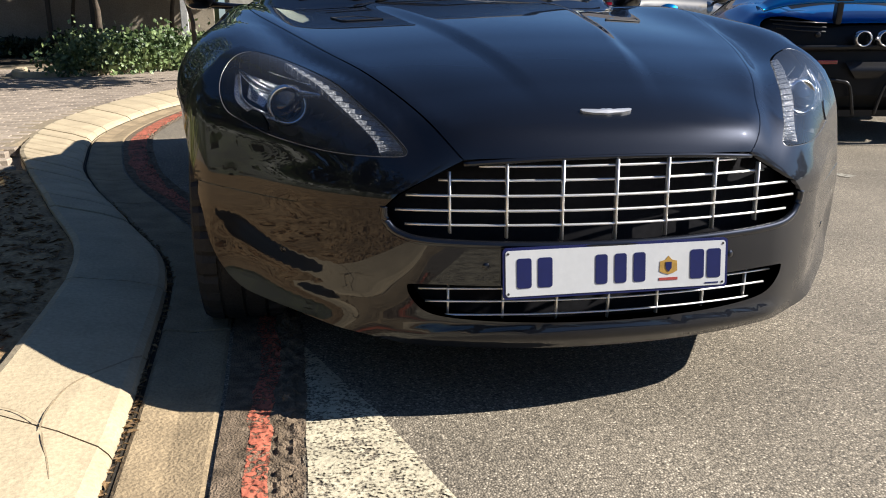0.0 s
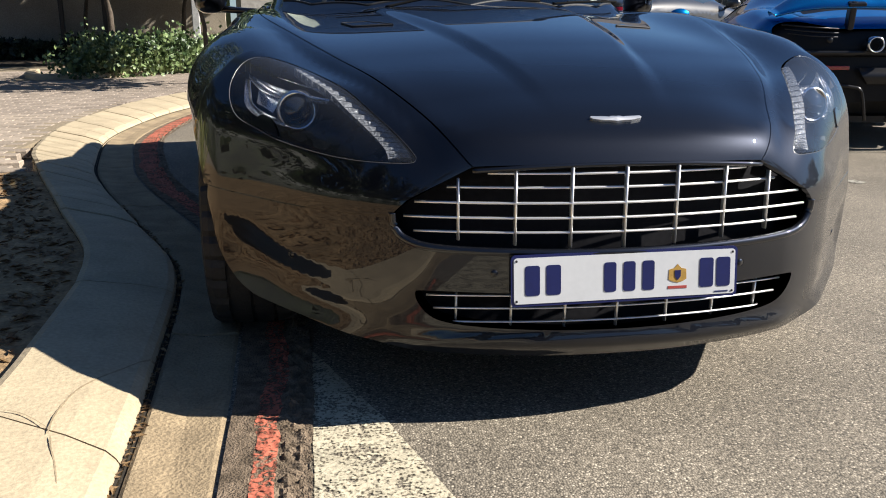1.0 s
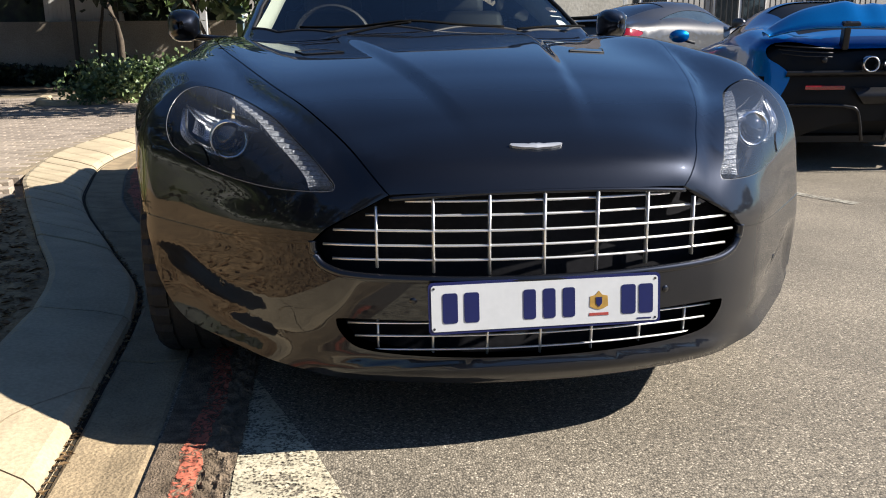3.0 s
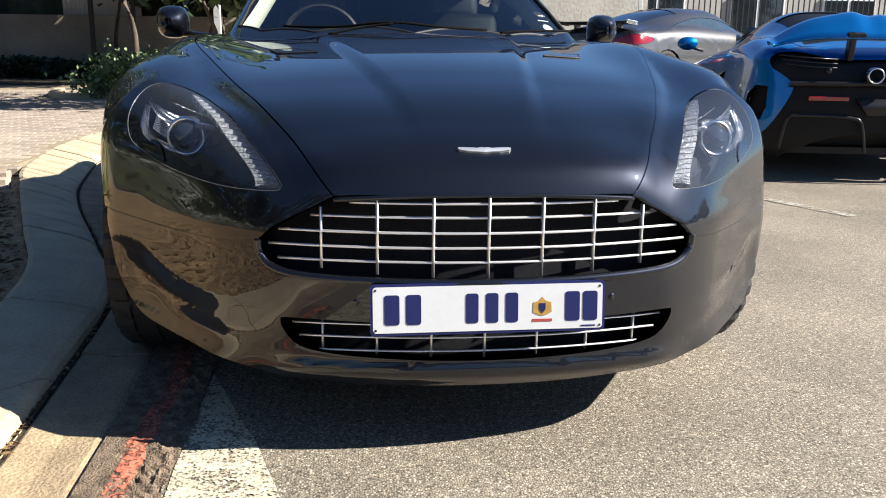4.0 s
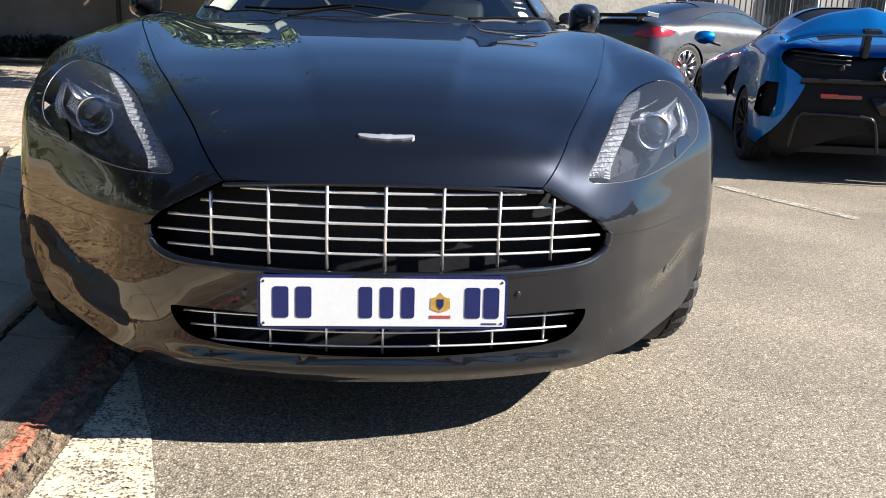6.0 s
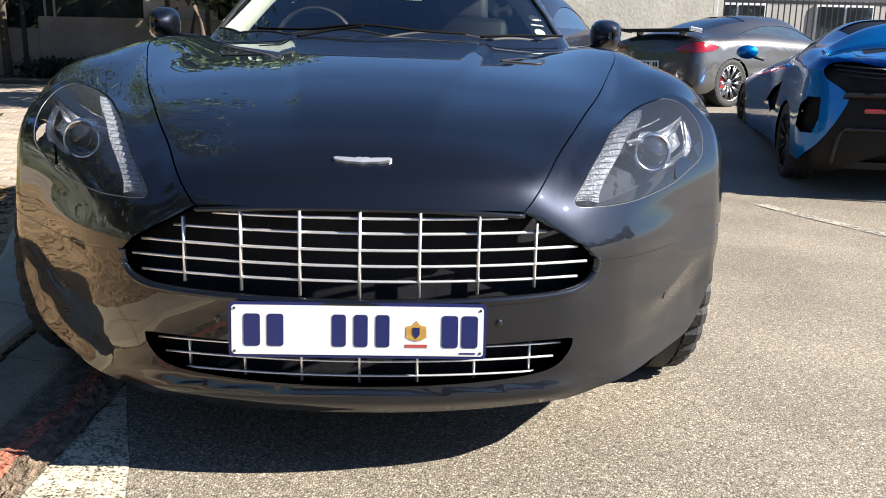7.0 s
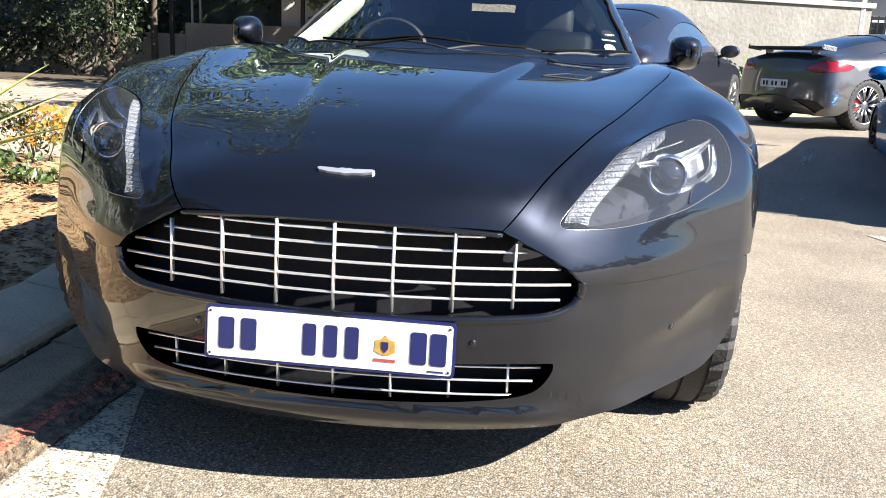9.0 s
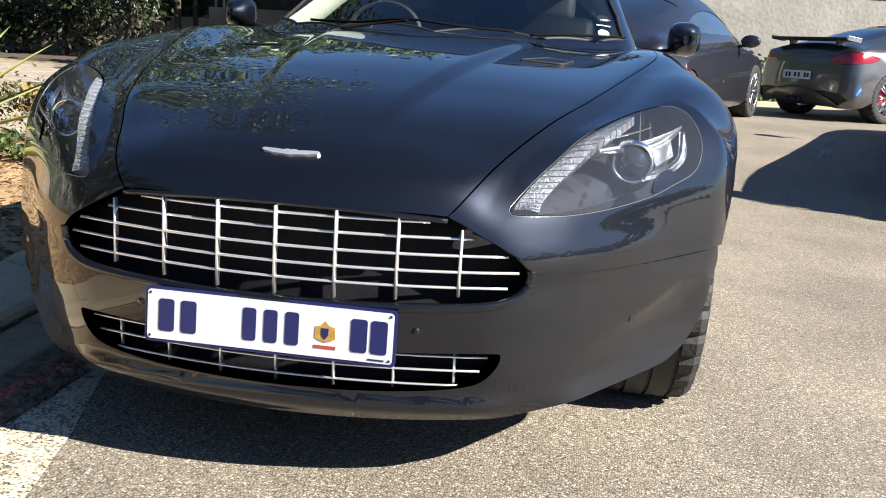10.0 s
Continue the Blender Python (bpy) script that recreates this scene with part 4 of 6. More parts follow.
front_edge = [(-0.955, 1.76, 0.45), (-0.955, 1.76, 0.75), (-0.85, 1.76, 0.90), (-0.775, 1.735, 0.925), (-0.62, 1.675, 0.93), (-0.35, 1.615, 0.945)]
front_edge = front_edge + [(0, 1.595, 0.95)] + mirrored(front_edge)[::-1]
CABIN_BASE = curve_through([(0, 1.70, 0.95), (0.4, 1.80, 0.945), (0.66, 1.97, 0.94), (0.79, 2.25, 0.93), (0.80, 3.0, 0.93), (0.76, 3.6, 0.94), (0.60, 4.15, 0.96), (0.3, 4.35, 0.97), (0, 4.40, 0.97)], 4)
cabin_hole = CABIN_BASE + mirrored(CABIN_BASE[1:-1])[::-1]
doors = []
for y0, y1 in ((1.82, 2.84), (2.86, 3.50)):
    d = [(0.96, y0, 0.30), (0.96, y1, 0.30), (0.96, y1, 0.84), (0.96, y0, 0.84)]
    doors += [d, mirrored(d)]
dl = [REAR.outline(d, 0.04) for d in doors]
REAR.panel("rear_body", REAR.outline(sill + front_edge, 0.04), PAINT, holes=[REAR.outline(cabin_hole, 0.03)] + dl, step=0.06, gap=0.0, fold=0.03, parent=car)
for d in dl:
    door = REAR.panel("door", d, PAINT, step=0.06, gap=0.004, fold=0.02, parent=car)


# cabin
def cabin_form(x, y, z):
    ax = np.abs(x)
    scr = ((z - 0.955) - 0.40 * (y - 1.70 - 0.62 * ax**2)) * 0.92
    rear = ((z - 0.97) - 0.30 * (4.42 - y - 0.4 * ax**2)) * 0.95
    roof = z - 1.385 + 0.10 * ax**2 + 0.035 * (y - 3.0) ** 2
    side = ax - 0.80 + 0.42 * np.maximum(z - 0.94, -0.1) + 0.03 * (y - 2.9) ** 2
    return round_max(round_max(scr, roof, 0.10), round_max(side, rear, 0.06), 0.05)


CAB = Form(cabin_form, (0, 3.0, 0.95), (0, 0, 1))
ws = [(0, 1.71, 0.963), (0.4, 1.81, 0.962), (0.62, 1.95, 0.965), (0.735, 2.08, 0.985), (0.70, 2.30, 1.08), (0.645, 2.6, 1.21), (0.585, 2.82, 1.295), (0.3, 2.72, 1.335), (0, 2.68, 1.345)]
ws = ws + mirrored(ws[1:-1])[::-1]
win = [(0.76, 2.32, 1.0), (0.69, 2.62, 1.16), (0.625, 2.95, 1.30), (0.61, 3.4, 1.32), (0.66, 3.9, 1.20), (0.75, 4.0, 1.0), (0.78, 3.2, 0.97)]
rw = [(0, 4.25, 1.01), (0.45, 4.15, 1.02), (0.47, 3.75, 1.16), (0.40, 3.5, 1.26), (0, 3.5, 1.29)]
rw = rw + mirrored(rw[1:-1])[::-1]
skirt = [(x, y, 0.925) for x, y, _ in cabin_hole]
holes = [CAB.outline(q, 0.03) for q in (ws, win, mirrored(win), rw)]
CAB.panel("roof_shell", CAB.outline(skirt, 0.03), PAINT, holes=holes, step=0.05, fold=0.025, parent=car)
for nm, h in zip(("windscreen", "side_window", "side_window", "rear_window"), holes):
    CAB.panel(nm, h, GLASS if nm == "windscreen" else SIDEGLASS, step=0.05, depth=0.006, fold=0, parent=car).visible_shadow = nm != "windscreen"
v, f = tube([tuple(p) for p in CAB.hit(holes[0], 0.002)] + [tuple(CAB.hit(holes[0][:1], 0.002)[0])], 0.007, 6, 1, False)
mesh_object("windscreen_seal", v, f, BLACK, car)

CREAM = material("cream lining cloth", (0.44, 0.47, 0.40), 0.9, scale=14, fine=300, bump=0.2, vary=0.1)
for sx in (1, -1):
    front = curve_through([(sx * 0.715, 2.10, 0.975), (sx * 0.672, 2.32, 1.065), (sx * 0.617, 2.62, 1.19), (sx * 0.56, 2.82, 1.275)], 4)
    vv = [(x - sx * d, y + e, z - 0.5 * e) for x, y, z in front for d, e in ((0.0, 0.0), (0.03, 0.03), (0.03, 0.11), (0.0, 0.16))]
    n = len(front)
    mesh_object("pillar_trim", vv, [(4 * i + j, 4 * i + j + 1, 4 * i + j + 5, 4 * i + j + 4) for i in range(n - 1) for j in range(3)], CREAM, car, "cream cloth windscreen pillar lining")

WIPER = material("dull black rubber", (0.005, 0.005, 0.005), 0.9, bump=0.0, spec=0.1)
# cowl, wipers
v, f = [], []
xs2 = np.linspace(-0.74, 0.74, 31)
for x in xs2:
    y0 = 1.60 + 0.17 * (x / 0.74) ** 2 * 0.9
    v += [(x, y0 - 0.02, 0.915 - 0.03 * x * x), (x, 1.72 + 0.62 * x * x, 0.945 - 0.01 * x * x)]
f = [(2 * i, 2 * i + 2, 2 * i + 3, 2 * i + 1) for i in range(30)]
mesh_object("cowl", v, f, BLACK, car)
for pts in ([(-0.52, 1.86, 0.985), (-0.30, 1.755, 0.985), (-0.10, 1.69, 1.005), (0.12, 1.70, 0.99), (0.30, 1.78, 0.985)], [(0.36, 1.79, 0.975), (0.50, 1.85, 0.985), (0.66, 1.97, 0.99), (0.72, 2.03, 0.99)], [(-0.34, 1.66, 0.955), (-0.2, 1.69, 0.985), (-0.09, 1.685, 1.0)]):
    v, f = tube(curve_through(pts, 5), 0.0055, 6)
    mesh_object("wiper", v, f, WIPER, car)

# door mirrors
for sx in (1, -1):
    v, f, mx = [], [], (0.995 if sx > 0 else 1.05)
    prof = [(-0.10, 0.02), (-0.085, 0.055), (-0.04, 0.08), (0.02, 0.088), (0.055, 0.084), (0.062, 0.078)]
    n = 22
    for yy, r in prof:
        for k in range(n):
            a = 2 * math.pi * k / n
            cx, cz = math.cos(a), math.sin(a)
            e = (abs(cx) ** 3 + abs(cz) ** 3) ** (-1 / 3)
            v.append((sx * (mx + 0.86 * r * cx * e), 2.44 + yy + 0.03 * cx, 1.005 + 0.84 * r * cz * e))
    for i in range(len(prof) - 1):
        for k in range(n):
            f.append((i * n + k, i * n + (k + 1) % n, (i + 1) * n + (k + 1) % n, (i + 1) * n + k))
    f.append(tuple(range(n)))
    m = mesh_object("door_mirror", v, f, PAINT, car, "dark door mirror")
    mesh_object("mirror_glass", v[-n:], [tuple(range(n))], CHROME, m)
    v, f = tube([(sx * 0.80, 2.36, 0.935), (sx * 0.90, 2.40, 0.945), (sx * (mx - 0.015), 2.44, 0.955)], [0.030, 0.024, 0.028], 10, 0.6)
    mesh_object("mirror_arm", v, f, PAINT, m)

# wheels
ALLOY = material("alloy", (0.35, 0.35, 0.36), 0.3, 1.0, bump=0.0)


def wheel(parent, x, y, z, r=0.346, w=0.245, spokes=10, rim=ALLOY, side=1, caliper=None):
    """A tyre with a grooved tread and a spoked rim."""
    tr = [(-0.50, 0.72), (-0.52, 0.86), (-0.49, 0.955), (-0.42, 0.99), (-0.27, 1.0), (-0.265, 0.975), (-0.235, 0.975), (-0.23, 1.0), (-0.02, 1.0), (-0.015, 0.975), (0.015, 0.975), (0.02, 1.0), (0.23, 1.0), (0.235, 0.975), (0.265, 0.975), (0.27, 1.0), (0.42, 0.99), (0.49, 0.955), (0.52, 0.86), (0.50, 0.72)]
    n, m = 120, len(tr)
    v, f = [], []
    for i in range(n):
        a = 2 * math.pi * i / n
        for h, q in tr:
            cut = 0.965 if (i % 4 == 0 and abs(h) >= 0.27 and q > 0.9) else 1.0
            v.append((x + h * w, y + r * q * cut * math.cos(a), z + r * q * cut * math.sin(a)))
    for i in range(n):
        for j in range(m - 1):
            p, q = i * m + j, (i + 1) % n * m + j
            f.append((p, p + 1, q + 1, q))
    wh = mesh_object("wheel", *[[], []], RUBBER, parent)
    t = mesh_object("tyre", v, f, RUBBER, wh, smooth=False)
    s = side
    v, f = lathe([(0.70 * r, -0.5 * w * s), (0.73 * r, 0.50 * w * s), (0.71 * r, 0.52 * w * s), (0.68 * r, 0.46 * w * s), (0.66 * r, 0.1 * w * s), (0.63 * r, -0.4 * w * s)], 40)
    mesh_object("rim", [(a + x, b + y, c + z) for a, b, c in v], f, rim, wh)
    v, f = lathe([(0.0, 0.40 * w * s), (0.05, 0.39 * w * s), (0.065, 0.34 * w * s), (0.07, 0.1 * w * s)], 20)
    mesh_object("hub", [(a + x, b + y, c + z) for a, b, c in v], f, rim, wh)
    for k in range(spokes):
        a = 2 * math.pi * k / spokes
        for da in (-0.10, 0.10):
            vv, ff = tube([(x + 0.34 * w * s, y + 0.05 * math.cos(a), z + 0.05 * math.sin(a)), (x + 0.42 * w * s, y + 0.4 * r * math.cos(a + da * 0.6), z + 0.4 * r * math.sin(a + da * 0.6)), (x + 0.45 * w * s, y + 0.69 * r * math.cos(a + da), z + 0.69 * r * math.sin(a + da))], [0.014, 0.011, 0.012], 6)
            mesh_object("spoke", vv, ff, rim, wh)
    v, f = lathe([(0.05, -0.1 * w * s), (0.52 * r, -0.1 * w * s), (0.52 * r, -0.0 * w * s), (0.05, 0)], 30)
    mesh_object("brake_disc", [(a + x, b + y, c + z) for a, b, c in v], f, GRILLE, wh)
    if caliper:
        box("brake_caliper", (0.06, 0.10, 0.20), (x + 0.05 * s, y - 0.13, z + 0.03), caliper, wh, bevel=0.015)
    return wh


for sx in (1, -1):
    for y in (0.94, 3.9):
        wheel(car, sx * (0.82 if y > 2 or sx > 0 else 0.84), y, gz(sx * 0.83, y) + 0.344 + sx * 0.82 * math.sin(radians(LEAN)), side=sx)
# dark wheel housings and floor
for sx in (1, -1):
    for cy in (0.94, 3.9):
        v, f = [], []
        for x in (0.45, 0.93):
            v += [(sx * x, cy - 0.365 * math.cos(radians(a)), 0.31 + 0.365 * math.sin(radians(a))) for a in range(45 if cy < 2 else -15, 196, 15)]
        n = len(v) // 2
        f = [(i, i + 1, n + i + 1, n + i) for i in range(n - 1)] + [tuple(range(n))]
        mesh_object("wheel_housing", v, f, BLACK, car)
box("cabin_floor", (1.84, 2.4, 0.03), (0, 3.0, 0.30), BLACK, car)
box("underbody", (1.3, 4.2, 0.05), (0, 2.7, 0.20), BLACK, car)
tray = [tuple(q) for q in FORM.hit(FORM.chart(curve_through(CHIN, 5)), 0.006)] + [(0.80, 0.575, 0.20), (0.62, 0.70, 0.19), (0, 0.72, 0.175)]
tray = tray + mirrored(tray[1:-1])[::-1]
mesh_object("undertray", tray, [tuple(range(len(tray)))], BLACK, car)

# interior
TRIM = material("black leather", (0.02, 0.019, 0.018), 0.5, scale=12, fine=260, bump=0.25)
TAN = material("grey leather", (0.11, 0.11, 0.12), 0.5, scale=12, fine=260, bump=0.2)
v, f = [], []
for x in np.linspace(-0.72, 0.72, 25):
    b0 = 0.62 * x * x
    v += [(x, 1.75 + b0, 0.935), (x, 2.0 + b0 * 0.7, 0.955 + 0.02 * math.exp(-((x + 0.36) / 0.2) ** 2)), (x, 2.28 + b0 * 0.3, 0.94 + 0.03 * math.exp(-((x + 0.36) / 0.2) ** 2)), (x, 2.36 + b0 * 0.2, 0.75), (x, 2.30, 0.45)]
f = [(5 * i + j, 5 * i + j + 5, 5 * i + j + 6, 5 * i + j + 1) for i in range(24) for j in range(4)]
mesh_object("dashboard", v, f, TRIM, car)
v, f = lathe([(0.175, 0.012), (0.187, 0.008), (0.19, 0), (0.187, -0.008), (0.175, -0.012), (0.168, 0), (0.175, 0.012)], 40, "z")
m = pose(-0.37, 2.50, 0.93, 68, 0, 0)
mesh_object("steering_wheel", [m @ Vector(p) for p in v], f, TRIM, car)


def seat(x, y):
    bm = bmesh.new()
    add_box(bm, (0.50, 0.52, 0.16), pose(x, y, 0.42, 4, 0, 0), 0.05)
    s = part("seat", bm, TRIM, car, smooth=True)
    bm = bmesh.new()
    add_box(bm, (0.48, 0.13, 0.66), pose(x, y + 0.36, 0.78, -18, 0, 0), 0.05)
    part("backrest", bm, TRIM, s, smooth=True)
    bm = bmesh.new()
    add_box(bm, (0.26, 0.10, 0.20), pose(x, y + 0.47, 1.16, -14, 0, 0), 0.045)
    part("headrest", bm, TAN, s, smooth=True)


for x in (-0.37, 0.37):
    seat(x, 2.75)
    seat(x, 3.55)
box("cabin_floor", (1.5, 2.7, 0.05), (0, 3.0, 0.26), TRIM, car)

# stickers on the windscreen, as plain marks
PALE = material("pale paper", (0.7, 0.74, 0.7), 0.6, bump=0.0, vary=0.1)


def sticker(name, pts, mat):
    lp = CAB.outline(pts, 0.02)
    return CAB.panel(name, lp, mat, step=0.04, depth=0.011, fold=0, parent=car)


def oval(cx, cy, cz, a, b, n=14):
    return [(cx + a * math.cos(2 * math.pi * k / n), cy + b * 0.85 * math.sin(2 * math.pi * k / n), cz + b * 0.45 * math.sin(2 * math.pi * k / n)) for k in range(n)]


sticker("licence_disc", oval(0.645, 2.095, 1.005, 0.036, 0.036), PALE)
sticker("oval_sticker", oval(0.645, 2.24, 1.07, 0.040, 0.036), BLACK)
for k, mt in enumerate((PALE, RED, PALE)):
    y = 2.225 + 0.014 * k
    sticker("sticker_line", [(0.622, y, 1.06), (0.668, y, 1.06), (0.668, y + 0.009, 1.064), (0.622, y + 0.009, 1.064)], mt)
sticker("sticker_line", [(0.60, 2.165, 1.035), (0.69, 2.165, 1.035), (0.69, 2.175, 1.04), (0.60, 2.175, 1.04)], PALE)

# ---- leaves and trees ----
def leaf_material(name, colour, second):
    m = material(name, colour, 0.45, scale=3.0, vary=0.45, second=second, bump=0.0, mixlow=0.4, mixhigh=0.62)
    m.node_tree.nodes["Principled BSDF"].inputs["Transmission Weight"].default_value = 0.0
    return m


LEAF = leaf_material("green leaves", (0.075, 0.12, 0.030), (0.022, 0.04, 0.012))
IVY = leaf_material("glossy ivy leaves", (0.21, 0.28, 0.11), (0.04, 0.075, 0.025))
# leaf colour lowered so that crowns facing the sun still read as shaded
SHADE_LEAF = leaf_material("foliage darkened for shade", (0.035, 0.05, 0.018), (0.010, 0.017, 0.008))
BARK = material("bark", (0.11, 0.085, 0.06), 0.9, scale=12, fine=60, bump=0.8, vary=0.4)


def leaves(centres, spread, count, size, seed, flat=0.5, broad=0.5):
    """Many pointed leaves round the given centres."""
    r = np.random.RandomState(seed)
    c = np.array(centres, float)[r.randint(0, len(centres), count)]
    p = c + r.normal(0, 1, (count, 3)) * np.array(spread)
    n = r.normal(0, 1, (count, 3)) * (1, 1, flat) + (0, 0, 0.6)
    n /= np.linalg.norm(n, axis=1)[:, None]
    a = np.cross(n, r.normal(0, 1, (count, 3)))
    a /= np.linalg.norm(a, axis=1)[:, None]
    b = np.cross(n, a)
    s = (size * r.uniform(0.6, 1.4, count))[:, None]
    v = np.stack([p - a * s, p + b * s * broad - n * s * 0.1, p + a * s, p - b * s * broad - n * s * 0.1], 1).reshape(-1, 3)
    f = np.arange(count * 4).reshape(-1, 4)
    return v, np.concatenate([f[:, [0, 1, 2]], f[:, [0, 2, 3]]])


def tree(place, height, reach, seed, count=2600, size=0.11, mat=LEAF, label="tall tree with a loose green crown", bare=0.35, clumps=26, girth=0.022):
    rnd = random.Random(seed)
    t = thing("tree", place, label, "tree")
    pts = [(0, 0, -0.1), (rnd.uniform(-0.1, 0.1), rnd.uniform(-0.1, 0.1), height * 0.25), (rnd.uniform(-0.3, 0.3), rnd.uniform(-0.3, 0.3), height * 0.55), (rnd.uniform(-0.4, 0.4), 0, height * 0.9)]
    r0 = height * girth
    cv = curve_through(pts, 4)
    v, f = tube(cv, [r0 * (1.25 - 1.1 * k / (len(cv) - 1)) for k in range(len(cv))], 10)
    mesh_object("trunk", v, f, BARK, t)
    tips = []
    for k in range(11):
        h = height * rnd.uniform(bare, 0.85)
        i = min(len(cv) - 1, int(h / (height * 0.9) * (len(cv) - 1)))
        a = k * 2.4 + rnd.uniform(-0.4, 0.4)
        ln = reach * rnd.uniform(0.6, 1.0)
        s = np.array(cv[i])
        e = s + np.array((math.cos(a) * ln, math.sin(a) * ln, rnd.uniform(0.1, 0.5) * ln))
        m = (s + e) / 2 + np.array((rnd.uniform(-0.2, 0.2), rnd.uniform(-0.2, 0.2), 0.12 * ln))
        lc = curve_through([s, m, e], 4)
        v, f = tube(lc, [r0 * 0.45 * (1 - 0.85 * q / (len(lc) - 1)) for q in range(len(lc))], 6)
        mesh_object("limb", v, f, BARK, t)
        tips += [m, (m + e) / 2, e, e + np.array((rnd.uniform(-0.5, 0.5), rnd.uniform(-0.5, 0.5), rnd.uniform(-0.1, 0.6))) * reach * 0.4]
    rnd.shuffle(tips)
    v, f = leaves(tips[:clumps], (reach * 0.16, reach * 0.16, reach * 0.12), count, size, seed)
    mesh_object("crown", v, f, mat, t, smooth=False)
    return t


def shrub(name, place, spread, count, size, seed, mat, label, centres=None, category="shrub", broad=0.5):
    t = thing(name, place, label, category)
    r = random.Random(seed)
    cs = centres or [(r.uniform(-1, 1) * spread[0], r.uniform(-1, 1) * spread[1], spread[2] * r.uniform(0.25, 0.8)) for _ in range(22)]
    for k in range(5):
        e = cs[k % len(cs)]
        v, f = tube([(e[0] * 0.2, e[1] * 0.2, -0.05), (e[0] * 0.6, e[1] * 0.6, e[2] * 0.6), e], [0.012, 0.009, 0.005], 5)
        mesh_object("stem", v, f, BARK, t)
    v, f = leaves(cs, (spread[0] * 0.22, spread[1] * 0.25, spread[2] * 0.16), count, size, seed, broad=broad)
    v[:, 2] = np.maximum(v[:, 2], 0.0)
    mesh_object("foliage", v, f, mat, t, smooth=False)
    return t


# ivy bed with its kerb and post
PLANTER = plan([(-5.0, 13.6), (-4.75, 12.5), (-4.35, 12.05), (-3.7, 12.3), (-3.1, 13.0), (-2.55, 13.75), (-1.6, 14.6)], 5)
vs, fs, prof = [], [], [(-0.09, 0.0), (-0.085, 0.13), (-0.06, 0.145), (0.06, 0.145), (0.085, 0.13), (0.09, 0.0)]
for i, (x, y) in enumerate(PLANTER):
    d = np.array(PLANTER[min(i + 1, len(PLANTER) - 1)]) - np.array(PLANTER[max(i - 1, 0)])
    d = d / np.linalg.norm(d)
    vs += [(x - d[1] * a, y + d[0] * a, h) for a, h in prof]
fs = [(i * 6 + j, i * 6 + j + 1, i * 6 + j + 7, i * 6 + j + 6) for i in range(len(PLANTER) - 1) for j in range(5)] + [(0, 1, 2, 3, 4, 5)]
tagged(mesh_object("planter_kerb", vs, fs, KERB, smooth=False), "low curved concrete edging of the ivy bed", "kerb", kind="structure")
ivy_c = []
rr = random.Random(8)
for k in range(60):
    s = rr.uniform(0.36, 0.97)
    p = at_len(PLANTER, s)
    back = rr.uniform(0.1, 1.0)
    ivy_c.append((p[0] + 0.55 * back + 3.4, p[1] + 0.8 * back - 13.0, 0.18 + 0.36 * rr.random()))
v_shrub = shrub("ivy_shrub", (-3.4, 13.0, 0.0), (0.9, 0.9, 0.75), 15000, 0.034, 9, IVY, "dense sunlit ivy shrub with pale glossy leaves", ivy_c, broad=0.85)
POST = material("pale painted post", (0.55, 0.54, 0.52), 0.5, bump=0.05)
post = box("gate_post", (0.12, 0.12, 2.6), (-2.42, 14.2, 1.3), POST, bevel=0.01)
tagged(post, "pale grey painted metal post behind the ivy", "post")

# boundary walls
RENDER_W = material("stained cream render", (0.42, 0.365, 0.285), 0.9, scale=1.1, fine=40, bump=0.2, vary=0.3)
PLASTER = material("rough grey plaster", (0.245, 0.234, 0.21), 0.95, scale=2.2, fine=14, bump=0.5, vary=0.2, second=(0.20, 0.19, 0.168))
PLASTER.node_tree.nodes["Bump"].inputs["Distance"].default_value = 0.022
COPING = material("white coping", (0.42, 0.40, 0.36), 0.7, scale=4, bump=0.1, vary=0.08)
BLACKMETAL = material("black painted metal", (0.015, 0.015, 0.016), 0.45, bump=0.05)
wall_a = box("wall_west", (22.0, 0.24, 1.22), (-20.17, 19.9, 0.61), RENDER_W)
tagged(wall_a, "cream rendered boundary wall in dappled shade", "wall", kind="structure")
wall_b = box("wall_west_high", (6.8, 0.24, 1.50), (-5.76, 19.9, 0.75), RENDER_W)
tagged(wall_b, "higher part of the cream rendered boundary wall", "wall", kind="structure")
wall_c = box("wall_north", (8.6, 0.3, 2.25), (2.35, 15.75, 1.1), PLASTER, rot=(0, 0, 20))
tagged(wall_c, "rough patchy grey plaster wall in full sun", "wall", kind="structure")
cop = box("wall_coping", (8.7, 0.40, 0.10), (2.35, 15.75, 2.28), COPING, bevel=0.01, rot=(0, 0, 20))
tagged(cop, "white coping along the plaster wall", "coping", kind="structure")
for x, y, h in ((-9.25, 19.2, 3.6), (-5.72, 18.6, 3.2), (-4.82, 18.6, 3.2), (-12.6, 18.9, 3.4)):
    p = box("fence_post", (0.09, 0.09, h), (x, y, h / 2), BLACKMETAL, bevel=0.008)
    tagged(p, "slim black metal post in front of the wall", "post", "fence posts")
OUTWALL = material("white painted cladding", (0.72, 0.71, 0.68), 0.6, scale=3, bump=0.05, vary=0.08)
shed = thing("garden_shed", (-5.95, 20.75, 0), "white clad garden shed behind the boundary wall", "shed")
box("wall", (1.7, 0.9, 2.55), (0, 0, 1.275), OUTWALL, shed)
box("roof", (1.9, 1.1, 0.06), (0, 0, 2.58), BLACKMETAL, shed, bevel=0.01)
for k in range(17):
    box("board", (0.085, 0.02, 2.4), (-0.80 + 0.10 * k, -0.455, 1.25), OUTWALL, shed)
for x in (-9.02, -8.80):
    p = box("wall_spike", (0.05, 0.05, 0.75), (x, 19.9, 1.87), COPING, bevel=0.008)
    tagged(p, "slim white post standing on the boundary wall", "post", "white wall posts")
